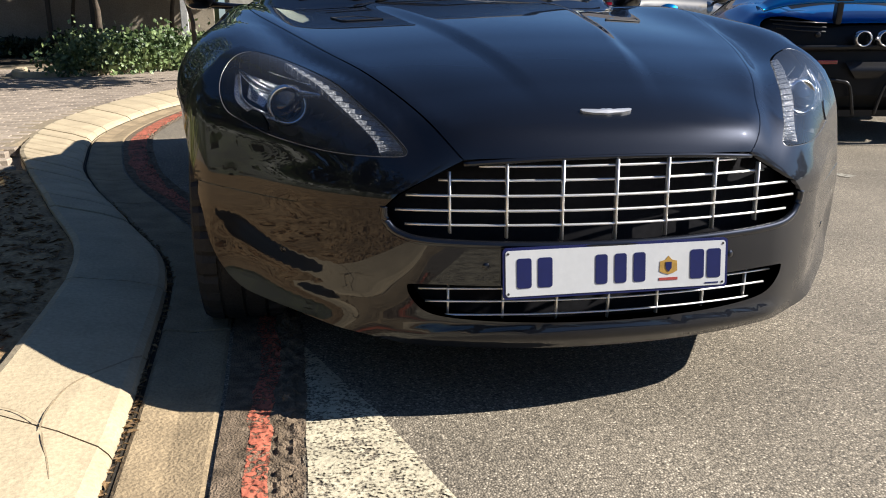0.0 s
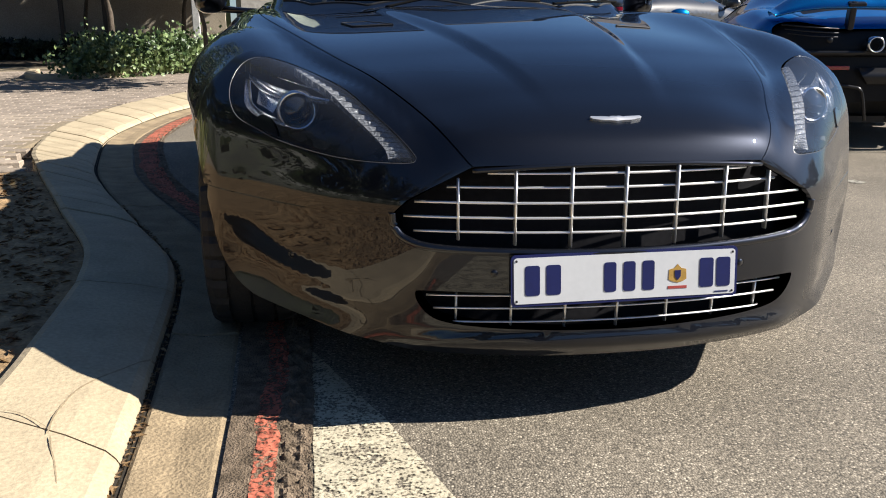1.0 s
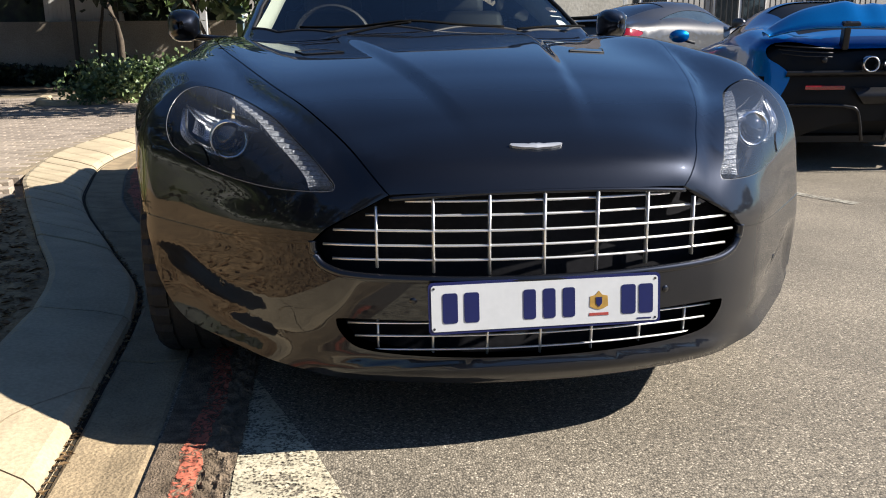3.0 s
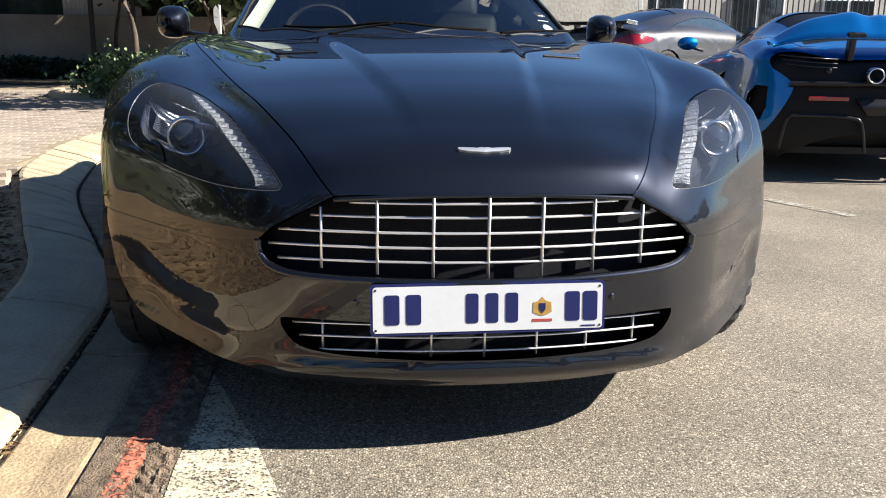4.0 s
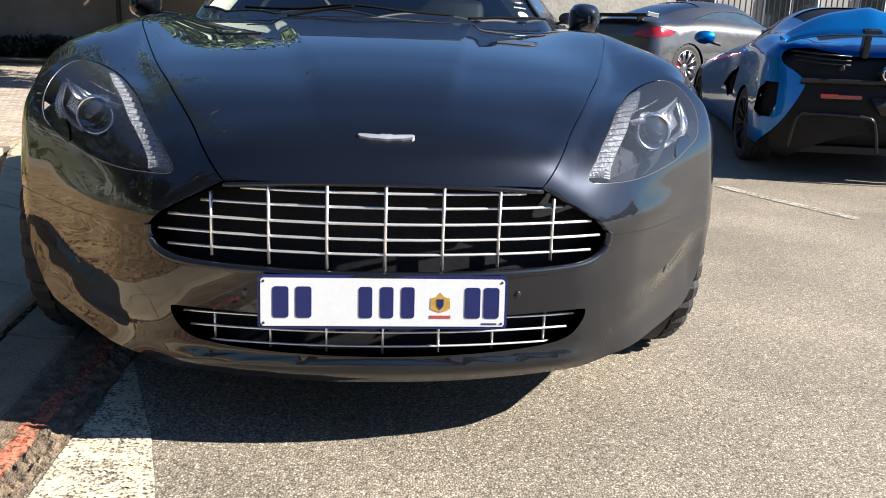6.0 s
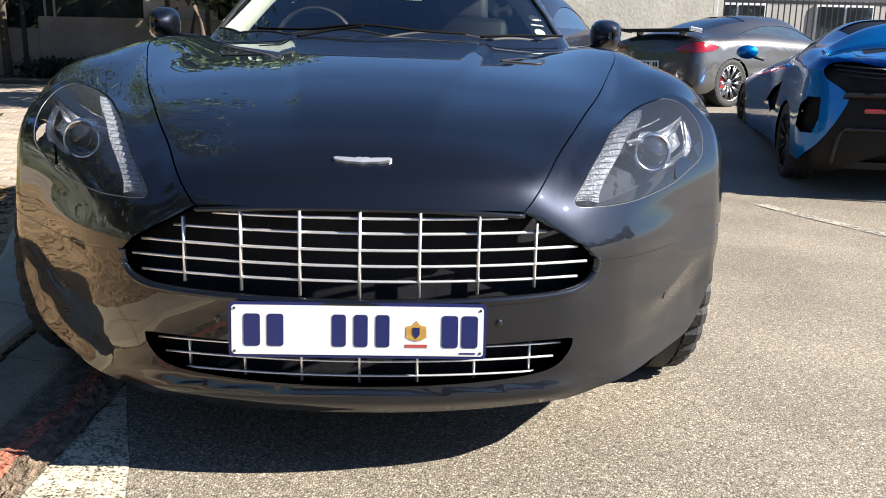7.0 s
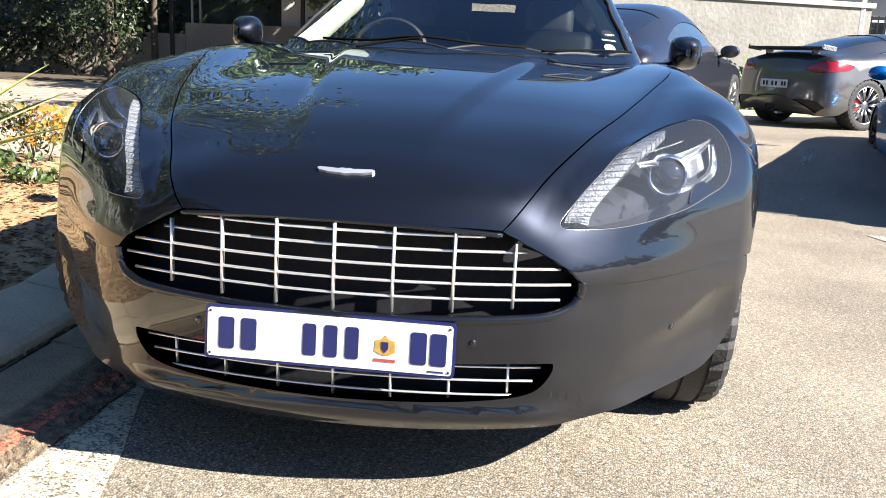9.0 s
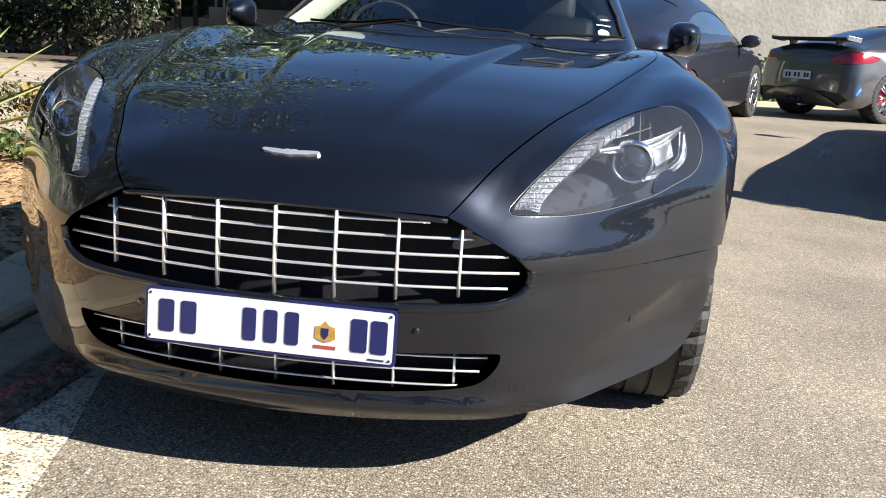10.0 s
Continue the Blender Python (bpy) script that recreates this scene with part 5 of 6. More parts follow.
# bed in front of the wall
# shade along the wall is put into this soil colour
BED = material("bed soil darkened for shade", (0.09, 0.065, 0.04), 0.95, scale=6, bump=0.6, vary=0.4)
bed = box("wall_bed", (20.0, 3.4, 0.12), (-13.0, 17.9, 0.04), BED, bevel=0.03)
tagged(bed, "planting bed along the boundary wall, coloured for its shade", "bed", kind="structure")
for k, (x, y, h, s) in enumerate(((-11.3, 18.6, 2.6, 1.2), (-13.6, 18.9, 1.6, 1.1), (-15.4, 18.6, 2.4, 1.3), (-8.1, 19.0, 0.45, 0.8), (-6.8, 18.9, 0.4, 0.8), (-4.6, 18.9, 0.5, 0.9))):
    shrub("dark_shrub", (x, y, 0.08), (s, 0.6, h), 3200, 0.062, 20 + k, SHADE_LEAF, "dark green shrub against the boundary wall")
# trees behind the wall
for k, (x, y, h, r) in enumerate(((-18, 23.5, 7.5, 2.8), (-14.5, 22.5, 6.5, 2.6), (-11.6, 22.4, 6.6, 2.8), (-8.8, 23.0, 5.2, 2.4), (-6.2, 22.3, 4.4, 2.1), (-3.6, 23.5, 4.2, 2.0))):
    tree((x, y, 0), h, r, 30 + k, 4200, 0.10, SHADE_LEAF if k % 3 else LEAF, "dense garden tree behind the boundary wall", 0.22, 40)
# tree added only for its shade on the wall, crown out of view
tree((-2.6, 16.6, 0), 4.2, 2.3, 51, 5200, 0.10, LEAF, "slender tree added to shade the wall, with a loose crown", 0.5)
tree((-10.6, 18.6, 0), 8.0, 3.4, 52, 2200, 0.07, LEAF, "sparse tree with thin branches over the driveway", 0.45, 30, 0.014)
# slim trees placed for the shade their crowns throw on the wall
for k, (x, y, h) in enumerate(((-1.4, 19.0, 4.2), (-5.3, 18.9, 3.8), (-9.6, 19.0, 6.5))):
    tree((x, y, 0.05), h, 2.2, 57 + k, (4800, 4800, 2000)[k], 0.13, SHADE_LEAF, "slim garden tree placed to shade the boundary wall", 0.52, 40, 0.013)
tree((-15.2, 21.9, 0), 23.0, 6.4, 53, 12000, 0.17, LEAF, "very tall open tree behind the boundary wall", 0.30, 44, 0.011)

# unseen tree added behind the car to cast shade over the driveway
tree((-2.0, 10.6, 0.05), 3.2, 1.7, 150, 4200, 0.10, LEAF, "slim young tree added at the kerb end to shade the driveway", 0.48, 40, 0.010)
# one more crown added to deepen the wall's shade
tree((-3.2, 18.6, 0.05), 4.3, 2.2, 151, 5200, 0.13, SHADE_LEAF, "slim garden tree placed to shade the boundary wall", 0.42, 40, 0.012)
# another shade caster, added among the ivy
tree((-3.95, 14.3, 0.05), 3.9, 1.8, 152, 3600, 0.11, LEAF, "slim young tree added in the ivy bed for shade", 0.55, 40, 0.014)

# dense hedge behind the wall
vs, fs, n = [], [], 60
for i in range(n):
    x = -26 + 23.5 * i / (n - 1)
    for k in range(9):
        a = math.pi * k / 8
        bulge = 1 + 0.25 * noise.noise((x * 0.9, k * 0.7, 2))
        vs.append((x, 22.2 - 1.3 * math.cos(a) * bulge, 4.3 * math.sin(a) ** 0.6 * bulge))
fs = [(i * 9 + k, i * 9 + k + 1, i * 9 + k + 10, i * 9 + k + 9) for i in range(n - 1) for k in range(8)]
hedge = thing("hedge", (0, 0, 0), "tall dark hedge behind the boundary wall", "hedge")
# solid core added behind the leaves, dark in place of the hedge's inner shade
mesh_object("inner_growth", vs, fs, SHADE_LEAF, hedge)
v, f = leaves([(a, b - 0.15 * (b < 22), c) for a, b, c in vs], (0.30, 0.25, 0.25), 11000, 0.11, 44)
mesh_object("foliage", v, f, SHADE_LEAF, hedge, smooth=False)

# gate with bars and the pale building behind
gate = thing("sliding_gate", (6.35, 17.2, 0.1), "dark metal sliding gate with upright bars", "gate")
for z in (0.15, 1.95):
    box("rail", (6.0, 0.05, 0.06), (3.1, 0, z), BLACKMETAL, gate)
for k in range(46):
    box("bar", (0.022, 0.022, 1.9), (0.15 + k * 0.13, 0, 1.05), BLACKMETAL, gate)
gp = box("gate_post", (0.10, 0.12, 2.7), (6.25, 17.05, 1.3), POST, bevel=0.01)
tagged(gp, "pale steel gate post at the end of the plaster wall", "post")
HOUSE = material("far house render", (0.42, 0.40, 0.37), 0.9, scale=2, bump=0.1, vary=0.15)
DARKGLASS = material("dark window glass", (0.02, 0.025, 0.03), 0.05, bump=0.0, coat=1.0)
FRAMEW = material("white window frame", (0.75, 0.75, 0.73), 0.5, bump=0.0, vary=0.05)


def house(name, place, rz, size, label, windows, roof_mat, wall_mat):
    h = thing(name, place, label, "house", rz=rz)
    w, d, t = size
    box("wall", (w, d, t), (0, 0, t / 2), wall_mat, h)
    bm = bmesh.new()
    ov = 0.45
    vsx = [bm.verts.new(p) for p in ((-w / 2 - ov, -d / 2 - ov, t), (w / 2 + ov, -d / 2 - ov, t), (w / 2 + ov, d / 2 + ov, t), (-w / 2 - ov, d / 2 + ov, t), (-w / 2 + d / 3, 0, t + d * 0.22), (w / 2 - d / 3, 0, t + d * 0.22))]
    for q in ((0, 1, 5, 4), (1, 2, 5), (2, 3, 4, 5), (3, 0, 4), (3, 2, 1, 0)):
        bm.faces.new([vsx[i] for i in q])
    part("roof", bm, roof_mat, h)
    for x, z, ww, hh in windows:
        wd = box("window", (ww, 0.10, hh), (x, d / 2 + 0.02, z), FRAMEW, h, bevel=0.01)
        for sx in (-1, 1):
            box("pane", (ww / 2 - 0.09, 0.04, hh - 0.14), (x + sx * (ww / 4), d / 2 + 0.065, z), DARKGLASS, wd)
    return h


ROOF = material("dark roof tiles", (0.10, 0.085, 0.075), 0.85, scale=6, bump=0.4)
house("house", (9.5, 24.0, 0), 180, (12, 6, 3.4), "pale far house behind the gate", [(x, 1.6, 1.5, 1.3) for x in (-4, -1.4, 1.4, 4)], ROOF, HOUSE)
# wall colour carries the shade, as the sun would light this front
house("house", (-23.5, -2.5, 0), -90, (16, 7, 4.4), "house with white windows and walls coloured as shaded, beyond the soil bed", [(x, z, 1.0, 1.5) for x in (-5.5, -3.5, -1.5, 0.8, 2.8, 5.2) for z in (1.5, 3.6)], ROOF, material("brown render darkened for shade", (0.045, 0.04, 0.035), 0.9, scale=2, bump=0.1, vary=0.2))
for k in range(17):
    a, d = radians(-14 + k * 7.3), 42 + 5 * math.sin(k * 2.1)
    h = 6.0 + 1.6 * math.sin(k * 1.7 + 0.4)
    tree((d * math.sin(a), -d * math.cos(a), 0), h, h * 0.5, 70 + k, 2400, 0.34, SHADE_LEAF, "roadside tree across the road", 0.15, 44)
# hedge and garden trees beyond the soil bed
run = plan([(-12.0, 9.3), (-12.9, 6.6), (-13.9, 3.0), (-14.6, -1.0), (-14.4, -5.0), (-13.0, -9.0)], 8)
vs, fs = [], []
for i, (x, y) in enumerate(run):
    for k in range(9):
        a = math.pi * k / 8
        bulge = 1 + 0.28 * noise.noise((x * 0.9, y * 0.9, k * 0.7))
        vs.append((x - 0.9 * math.cos(a) * bulge, y, 3.1 * math.sin(a) ** 0.6 * bulge))
fs = [(i * 9 + k, i * 9 + k + 1, i * 9 + k + 10, i * 9 + k + 9) for i in range(len(run) - 1) for k in range(8)]
garden_hedge = thing("hedge", (0, 0, 0), "dark unclipped hedge beyond the soil bed", "hedge")
# same kind of added core, its dark colour standing for shade between leaves
mesh_object("inner_growth", vs, fs, SHADE_LEAF, garden_hedge)
v, f = leaves(vs, (0.30, 0.30, 0.28), 9000, 0.12, 45)
mesh_object("foliage", v, f, SHADE_LEAF, garden_hedge, smooth=False)
for k, (x, y, h, w) in enumerate(((-10.5, 10.8, 7.4, 2.6), (-13.2, 7.6, 9.0, 3.1), (-15.0, 3.2, 9.5, 3.2), (-17.0, -1.4, 10.5, 3.4), (-15.5, -5.6, 8.5, 3.0), (-15.0, -10.0, 9.0, 3.2), (-11.5, -14.0, 8.5, 3.0), (-24.0, 2.5, 12.0, 4.0), (-25.0, -7.5, 12.0, 4.0))):
    tree((x, y, 0), h, w, 110 + k, 3600, 0.20, SHADE_LEAF, "dense garden tree beyond the soil bed", 0.24 if k % 2 else 0.40, 44)

# strip of grass and a low shrub by the plaster wall
GRASS = leaf_material("short grass", (0.16, 0.22, 0.05), (0.07, 0.11, 0.025))
r = np.random.RandomState(5)
n = 5000
gx, ga = r.uniform(0.6, 6.0, n), r.uniform(0, 6.28, n)
gy = 14.6 + 0.364 * (gx - 3.2) + r.uniform(-1.0, 0.95, n)
gh = r.uniform(0.04, 0.10, n)
gzv = ground_height(gx, gy) + 0.06
v = np.stack([np.stack([gx - 0.012 * np.cos(ga), gy - 0.012 * np.sin(ga), gzv], 1), np.stack([gx + 0.012 * np.cos(ga), gy + 0.012 * np.sin(ga), gzv], 1), np.stack([gx + 0.03 * np.sin(ga), gy + 0.03 * np.cos(ga), gzv + gh], 1)], 1).reshape(-1, 3)
tagged(mesh_object("grass", v, np.arange(n * 3).reshape(-1, 3), GRASS, smooth=False), "short bright grass on the verge", "grass", kind="stuff")
verge = box("verge", (7.2, 2.2, 0.16), (3.2, 14.6, 0.18), material("verge soil", (0.12, 0.13, 0.05), 0.95, scale=5, bump=0.6), bevel=0.02, rot=(0, 0, 20))
tagged(verge, "raised grassy verge below the plaster wall", "verge", kind="structure")
vk = box("verge_kerb", (7.2, 0.16, 0.20), (3.62, 13.45, 0.18), KERB, bevel=0.015, rot=(0, 0, 20))
tagged(vk, "pale concrete kerb of the verge", "kerb", kind="structure")
shrub("low_shrub", (4.1, 15.7, 0.26), (0.5, 0.4, 0.8), 900, 0.07, 61, IVY, "small bright green shrub at the plaster wall")
shrub("low_shrub", (3.1, 15.4, 0.26), (0.5, 0.3, 0.6), 700, 0.07, 62, IVY, "small bright green shrub at the plaster wall")

STRAW = leaf_material("dry yellow-green leaves", (0.11, 0.11, 0.03), (0.05, 0.055, 0.018))
STRAW.node_tree.nodes["Principled BSDF"].inputs["Specular IOR Level"].default_value = 0.1
# yellow flowers, weeds and the agave on the soil bed
fl = shrub("flowering_shrub", (-3.22, 4.05, 0.08), (0.34, 0.30, 0.42), 800, 0.020, 63, STRAW, "straggly shrub with small yellow flowers")
YELLOW = material("yellow petals", (0.36, 0.16, 0.003), 0.8, bump=0.0, vary=0.2)
rr = random.Random(64)
for k in range(120):
    c = np.array((rr.gauss(0.10, 0.12), rr.gauss(0, 0.13), rr.uniform(0.14, 0.40)))
    n = Vector((rr.gauss(0.5, 0.5), rr.gauss(-0.7, 0.5), rr.gauss(0.6, 0.4))).normalized()
    e1 = n.cross(Vector((0.1, 0.2, 1))).normalized()
    e2 = n.cross(e1)
    spot = lambda a, r, up: tuple(Vector(c) + (e1 * math.cos(a) + e2 * math.sin(a)) * r + n * up)
    v, f = [tuple(c)], []
    for q in range(7):
        a = q * math.pi / 3.5
        v += [spot(a - 0.3, 0.017, 0.004), spot(a, 0.028, 0.007), spot(a + 0.3, 0.017, 0.004)]
        f.append((0, 1 + 3 * q, 2 + 3 * q, 3 + 3 * q))
    mesh_object("flower", v, f, YELLOW, fl)
shrub("weed", (-2.75, 3.2, 0.08), (0.15, 0.14, 0.10), 150, 0.028, 65, LEAF, "small green weed on the dry soil")
shrub("weed", (-3.2, 3.5, 0.09), (0.18, 0.18, 0.12), 180, 0.028, 66, LEAF, "small green weed on the dry soil")
AGAVE = material("agave leaf", (0.20, 0.26, 0.07), 0.5, scale=3, bump=0.1, vary=0.2, second=(0.30, 0.32, 0.12))
ag = thing("agave", (-3.62, 3.15, 0.07), "agave with long pale green pointed leaves", "plant")
for k in range(15):
    a = k * 2.399
    up = 0.34 + 0.05 * k
    ln = 1.22 - 0.012 * k
    vs, fs = [], []
    for i in range(9):
        s = i / 8
        rad, h = ln * s * math.cos(up * (1 - 0.2 * s)), ln * s * math.sin(up) + 0.02 - 0.06 * s * s
        w = 0.085 * (1 - s) ** 0.6 * (0.6 + 0.8 * s) + 0.002
        for sgn, dz in ((-1, 0.016), (0, -0.012), (1, 0.016)):
            vs.append((rad * math.cos(a) - sgn * w * math.sin(a), rad * math.sin(a) + sgn * w * math.cos(a), h + dz * (1 - s)))
        vs.append((rad * math.cos(a), rad * math.sin(a), h - 0.03 * (1 - s) - 0.004))
    for i in range(8):
        for p, q in ((0, 1), (1, 2), (2, 3), (3, 0)):
            fs.append((i * 4 + p, i * 4 + q, i * 4 + 4 + q, i * 4 + 4 + p))
    mesh_object("leaf", vs, fs, AGAVE, ag)

# ---- other parked cars ----
def parked_car(name, place, heading, rx, label, paint, length, half, deck, cab, cabw, axles, r, windows, extra=None, nose=0.035, rim=ALLOY, caliper=None, ride=0.17, lean=0.10, tail=None, fills_only=(), inset=0.14, mirror_z=0.98, front_arch=1.0, crests=(), waist=0.0):
    """A parked car: y runs from its tail to its nose. deck and cab: profiles of the body and what the roof adds."""
    t = thing(name, place, label, "car")
    t.matrix_world = pose(*place, rx, 0, -heading)
    dk, cb = spline(*deck), spline(*cab)
    tuck = spline([0.0, 0.12, 0.22, 0.35, 0.55, 0.75, 1.0, 1.4], [0.22, 0.09, 0.03, 0.0, 0.0, 0.02, 0.05, 0.10])

    def form(x, y, z):
        ax = np.abs(x)
        top = dk(y) + cb(y) * np.exp(-((ax / cabw) ** 4)) - 0.05 * ax**2
        for cx, cy, rx2, ry2, h in crests:
            top = top + h * np.exp(-(((ax - cx) / rx2) ** 2) - ((y - cy) / ry2) ** 2)
        tt = (z - top) * 0.85
        between = np.exp(-(((y - 0.5 * (axles[0] + axles[1])) / 0.8) ** 2))
        side = ax - half + waist * between + nose * np.maximum(0, (y - length * 0.72)) ** 2 * 0.7 + lean * np.maximum(0, 0.9 - y) ** 2 * 0.5
        ends = np.maximum(-(y - 0.14 * ax**2), y - length + 0.35 * ax**2) * 0.9
        w = round_max(side, ends, 0.16) + tuck(z)
        return round_max(tt, w, 0.09)
    fm = Form(form, (0, length * 0.48, 0.52), (0, 0, 1))
    low = tail or [(0, -0.05, ride)] + [(half * 0.75, 0.02, ride), (half * 0.92, 0.08, ride), (half, 0.25, ride + 0.02)]
    for c in axles:
        q = (r + 0.022) * (front_arch if c > length / 2 else 1.0)
        low += [(half + 0.0, c - q * math.cos(radians(a)), 0.97 * r + q * math.sin(radians(a))) for a in range(-10, 191, 20)]
        if c < length / 2:
            low += [(half, y, ride + 0.02) for y in np.linspace(c + r + 0.1, axles[1] - r - 0.1, 9)]
    low += [(half, length - 0.75, ride + 0.02), (half * 0.97, length - 0.58, ride), (half * 0.9, length - 0.4, ride), (half * 0.5, length - 0.05, ride), (0, length, ride)]
    loop = low + mirrored(low[1:-1])[::-1]
    holes, fills = [], []
    for nm, pts, mat, depth in windows:
        for q in ([pts] if min(p[0] for p in pts) < 0 else [pts, mirrored(pts)]):
            o = fm.outline(q, 0.05)
            holes.append(o)
            fills.append((nm, o, mat, depth))
    fm.panel("body", fm.outline(loop, 0.05), paint, holes=holes, step=0.07, fold=0.03, parent=t)
    for nm, pts, mat, depth in fills_only:
        fills.append((nm, fm.outline(pts, 0.05), mat, depth))
    for nm, o, mat, depth in fills:
        fm.panel(nm, o, mat, step=0.07, depth=depth, fold=0, gap=0.002, parent=t)
    for c in axles:
        for sx in (1, -1):
            wheel(t, sx * (half - inset), c, r, r, 0.25, 10, rim, sx, caliper)
    box("underbody", (half * 1.5, length - 0.7, 0.06), (0, length / 2, ride + 0.04), BLACK, t)
    for c in axles:
        box("wheel_housing", (half * 1.3, r * 2.0, r * 1.3), (0, c, r * 1.25), BLACK, t)
    for sx in (1, -1):
        bm = bmesh.new()
        bmesh.ops.create_uvsphere(bm, u_segments=18, v_segments=10, radius=1.0, matrix=pose(sx * (half + 0.09), length * 0.62, mirror_z, 0, 0, sx * 12) @ Matrix.Diagonal((0.115, 0.085, 0.075, 1)))
        bmesh.ops.bisect_plane(bm, geom=bm.verts[:] + bm.edges[:] + bm.faces[:], plane_co=(0, length * 0.62 - 0.03, 0), plane_no=(0, -1, 0), clear_outer=True)
        bmesh.ops.holes_fill(bm, edges=[e for e in bm.edges if e.is_boundary])
        m = part("door_mirror", bm, paint if not extra or "mirror" not in extra else extra["mirror"], t, smooth=True)
        v, f = tube([(sx * (half - 0.10), length * 0.63, mirror_z - 0.08), (sx * (half + 0.05), length * 0.625, mirror_z - 0.04)], 0.02, 6)
        mesh_object("mirror_arm", v, f, BLACK, m)
    return t, fm


BLUEPAINT = car_paint("bright blue paint", (0.0, 0.15, 0.46), 0.6, 0.32)
GREYPAINT = car_paint("mid grey metallic paint", (0.12, 0.117, 0.114), 0.85, 0.38)
DARKPAINT = car_paint("dark blue-grey paint", (0.045, 0.045, 0.055), 0.7, 0.34)
TINT = material("tinted glass", (0.012, 0.014, 0.017), 0.03, bump=0.0, coat=1.0)
# opaque pane, lightened and blued in place of the sky showing in it
SKYSIDE = material("side glass with painted sky", (0.05, 0.07, 0.08), 0.04, bump=0.0, coat=1.0)
REDLAMP = material("red lamp plastic", (0.30, 0.006, 0.012), 0.15, bump=0.0, coat=1.0)
BLACKRIM = material("black rim", (0.02, 0.02, 0.022), 0.35, 0.6, bump=0.0)
REDCAL = material("red caliper", (0.5, 0.02, 0.02), 0.4, bump=0.0)

# blue mid-engined car seen from behind
DEEPBLACK = material("deep black plastic", (0.006, 0.006, 0.0065), 0.5, bump=0.05, spec=0.25)
SATIN = material("satin black trim", (0.016, 0.016, 0.018), 0.3, 0.3, bump=0.0)
blk = [(-0.94, 0.02, 1.15), (-1.0, 0.05, 1.0), (-0.95, 0.02, 0.80), (-0.86, 0.0, 0.60), (-0.97, 0.06, 0.42), (-0.98, 0.1, 0.2), (-0.84, 0.0, 0.12)]
blk = blk + [(-x, y, z) for x, y, z in blk[::-1]]
blue, bf = parked_car("blue_sports_car", (4.23, 5.07, -0.19), 12.0, 2.0, "bright blue low sports car with a rear wing, parked facing away", BLUEPAINT, 4.50, 1.045,
    ([-0.2, 0.0, 0.12, 0.5, 1.2, 2.0, 3.0, 3.6, 4.1, 4.5], [0.92, 1.075, 1.115, 1.12, 1.10, 1.04, 0.90, 0.80, 0.66, 0.48]), ([0.4, 0.7, 1.4, 2.0, 2.6, 3.2, 3.7], [0.0, 0.06, 0.27, 0.37, 0.34, 0.12, 0.0]), 0.62, (0.86, 3.53), 0.345,
    [("side_window", [(0.80, 1.75, 1.12), (0.66, 2.05, 1.28), (0.64, 2.55, 1.27), (0.78, 3.15, 0.98), (0.88, 2.4, 1.03)], SKYSIDE, 0.012),
     ("windscreen", [(-0.55, 2.75, 1.25), (0.55, 2.75, 1.25), (0.72, 3.35, 1.0), (0.0, 3.55, 0.96), (-0.72, 3.35, 1.0)], TINT, 0.006),
     ("engine_cover", [(-0.5, 0.6, 1.1), (0.5, 0.6, 1.1), (0.5, 1.75, 1.36), (-0.5, 1.75, 1.36)], DEEPBLACK, 0.012),
     ("door_intake", [(1.02, 1.34, 0.86), (1.02, 1.62, 0.80), (1.02, 2.1, 0.60), (1.02, 1.75, 0.50), (1.02, 1.42, 0.56)], VOID, 0.05),
     ("side_intake", [(0.945, 0.06, 0.80), (1.0, 0.24, 0.79), (1.03, 0.33, 0.71), (1.035, 0.36, 0.54), (1.01, 0.28, 0.49), (0.965, 0.11, 0.495), (0.94, 0.06, 0.61)], VOID, 0.06)], rim=BLACKRIM, lean=0.05, inset=0.15, mirror_z=1.055, front_arch=0.95,
    tail=curve_through([(0, -0.05, 1.055), (0.35, -0.02, 1.05), (0.55, -0.01, 1.085), (0.73, 0.0, 1.12), (0.89, 0.03, 1.11), (0.955, 0.06, 1.05), (0.93, 0.05, 0.965), (0.83, 0.03, 0.90), (0.745, 0.0, 0.82), (0.76, 0.0, 0.72), (0.85, 0.03, 0.53), (0.93, 0.08, 0.40), (0.98, 0.16, 0.33), (1.0, 0.28, 0.26)], 4), fills_only=[("rear_panel", blk, DEEPBLACK, 0.03)],
    crests=[(0.80, 0.95, 0.17, 0.60, 0.085), (0.74, 3.55, 0.16, 0.50, 0.060)], waist=0.045)
# wing: a deep raised blade that falls away to the wings of the body, on two struts
wing_top = spline([0.0, 0.09, 0.15, 0.22, 0.37, 0.60, 0.76, 0.90], [1.39, 1.378, 1.39, 1.412, 1.39, 1.337, 1.257, 1.16])
wing_low = spline([0.0, 0.45, 0.60, 0.74, 0.90], [1.20, 1.20, 1.19, 1.17, 1.13])
vs, fs = [], []
for i in range(41):
    x = 0.90 * (-1 + 2 * i / 40)
    zt, zl = float(wing_top(abs(x))), float(wing_low(abs(x)))
    y0, y1 = 0.03 + 0.10 * x * x, 0.30 + 0.04 * abs(x)
    for k in range(6):
        q = k / 5
        vs.append((x, y0 + (y1 - y0) * q, zl + (zt - zl) * (1 - (1 - q) ** 1.7)))
    vs += [(x, y1 + 0.012, zt - 0.010), (x, y1 - 0.04, zt - 0.040), (x, y0 + 0.10, zl + 0.005), (x, y0 + 0.012, zl - 0.014)]
fs = [(i * 10 + j, i * 10 + (j + 1) % 10, i * 10 + 10 + (j + 1) % 10, i * 10 + 10 + j) for i in range(40) for j in range(10)] + [tuple(range(10)), tuple(range(400, 410))]
w = mesh_object("rear_wing", vs, fs, BLUEPAINT, blue)
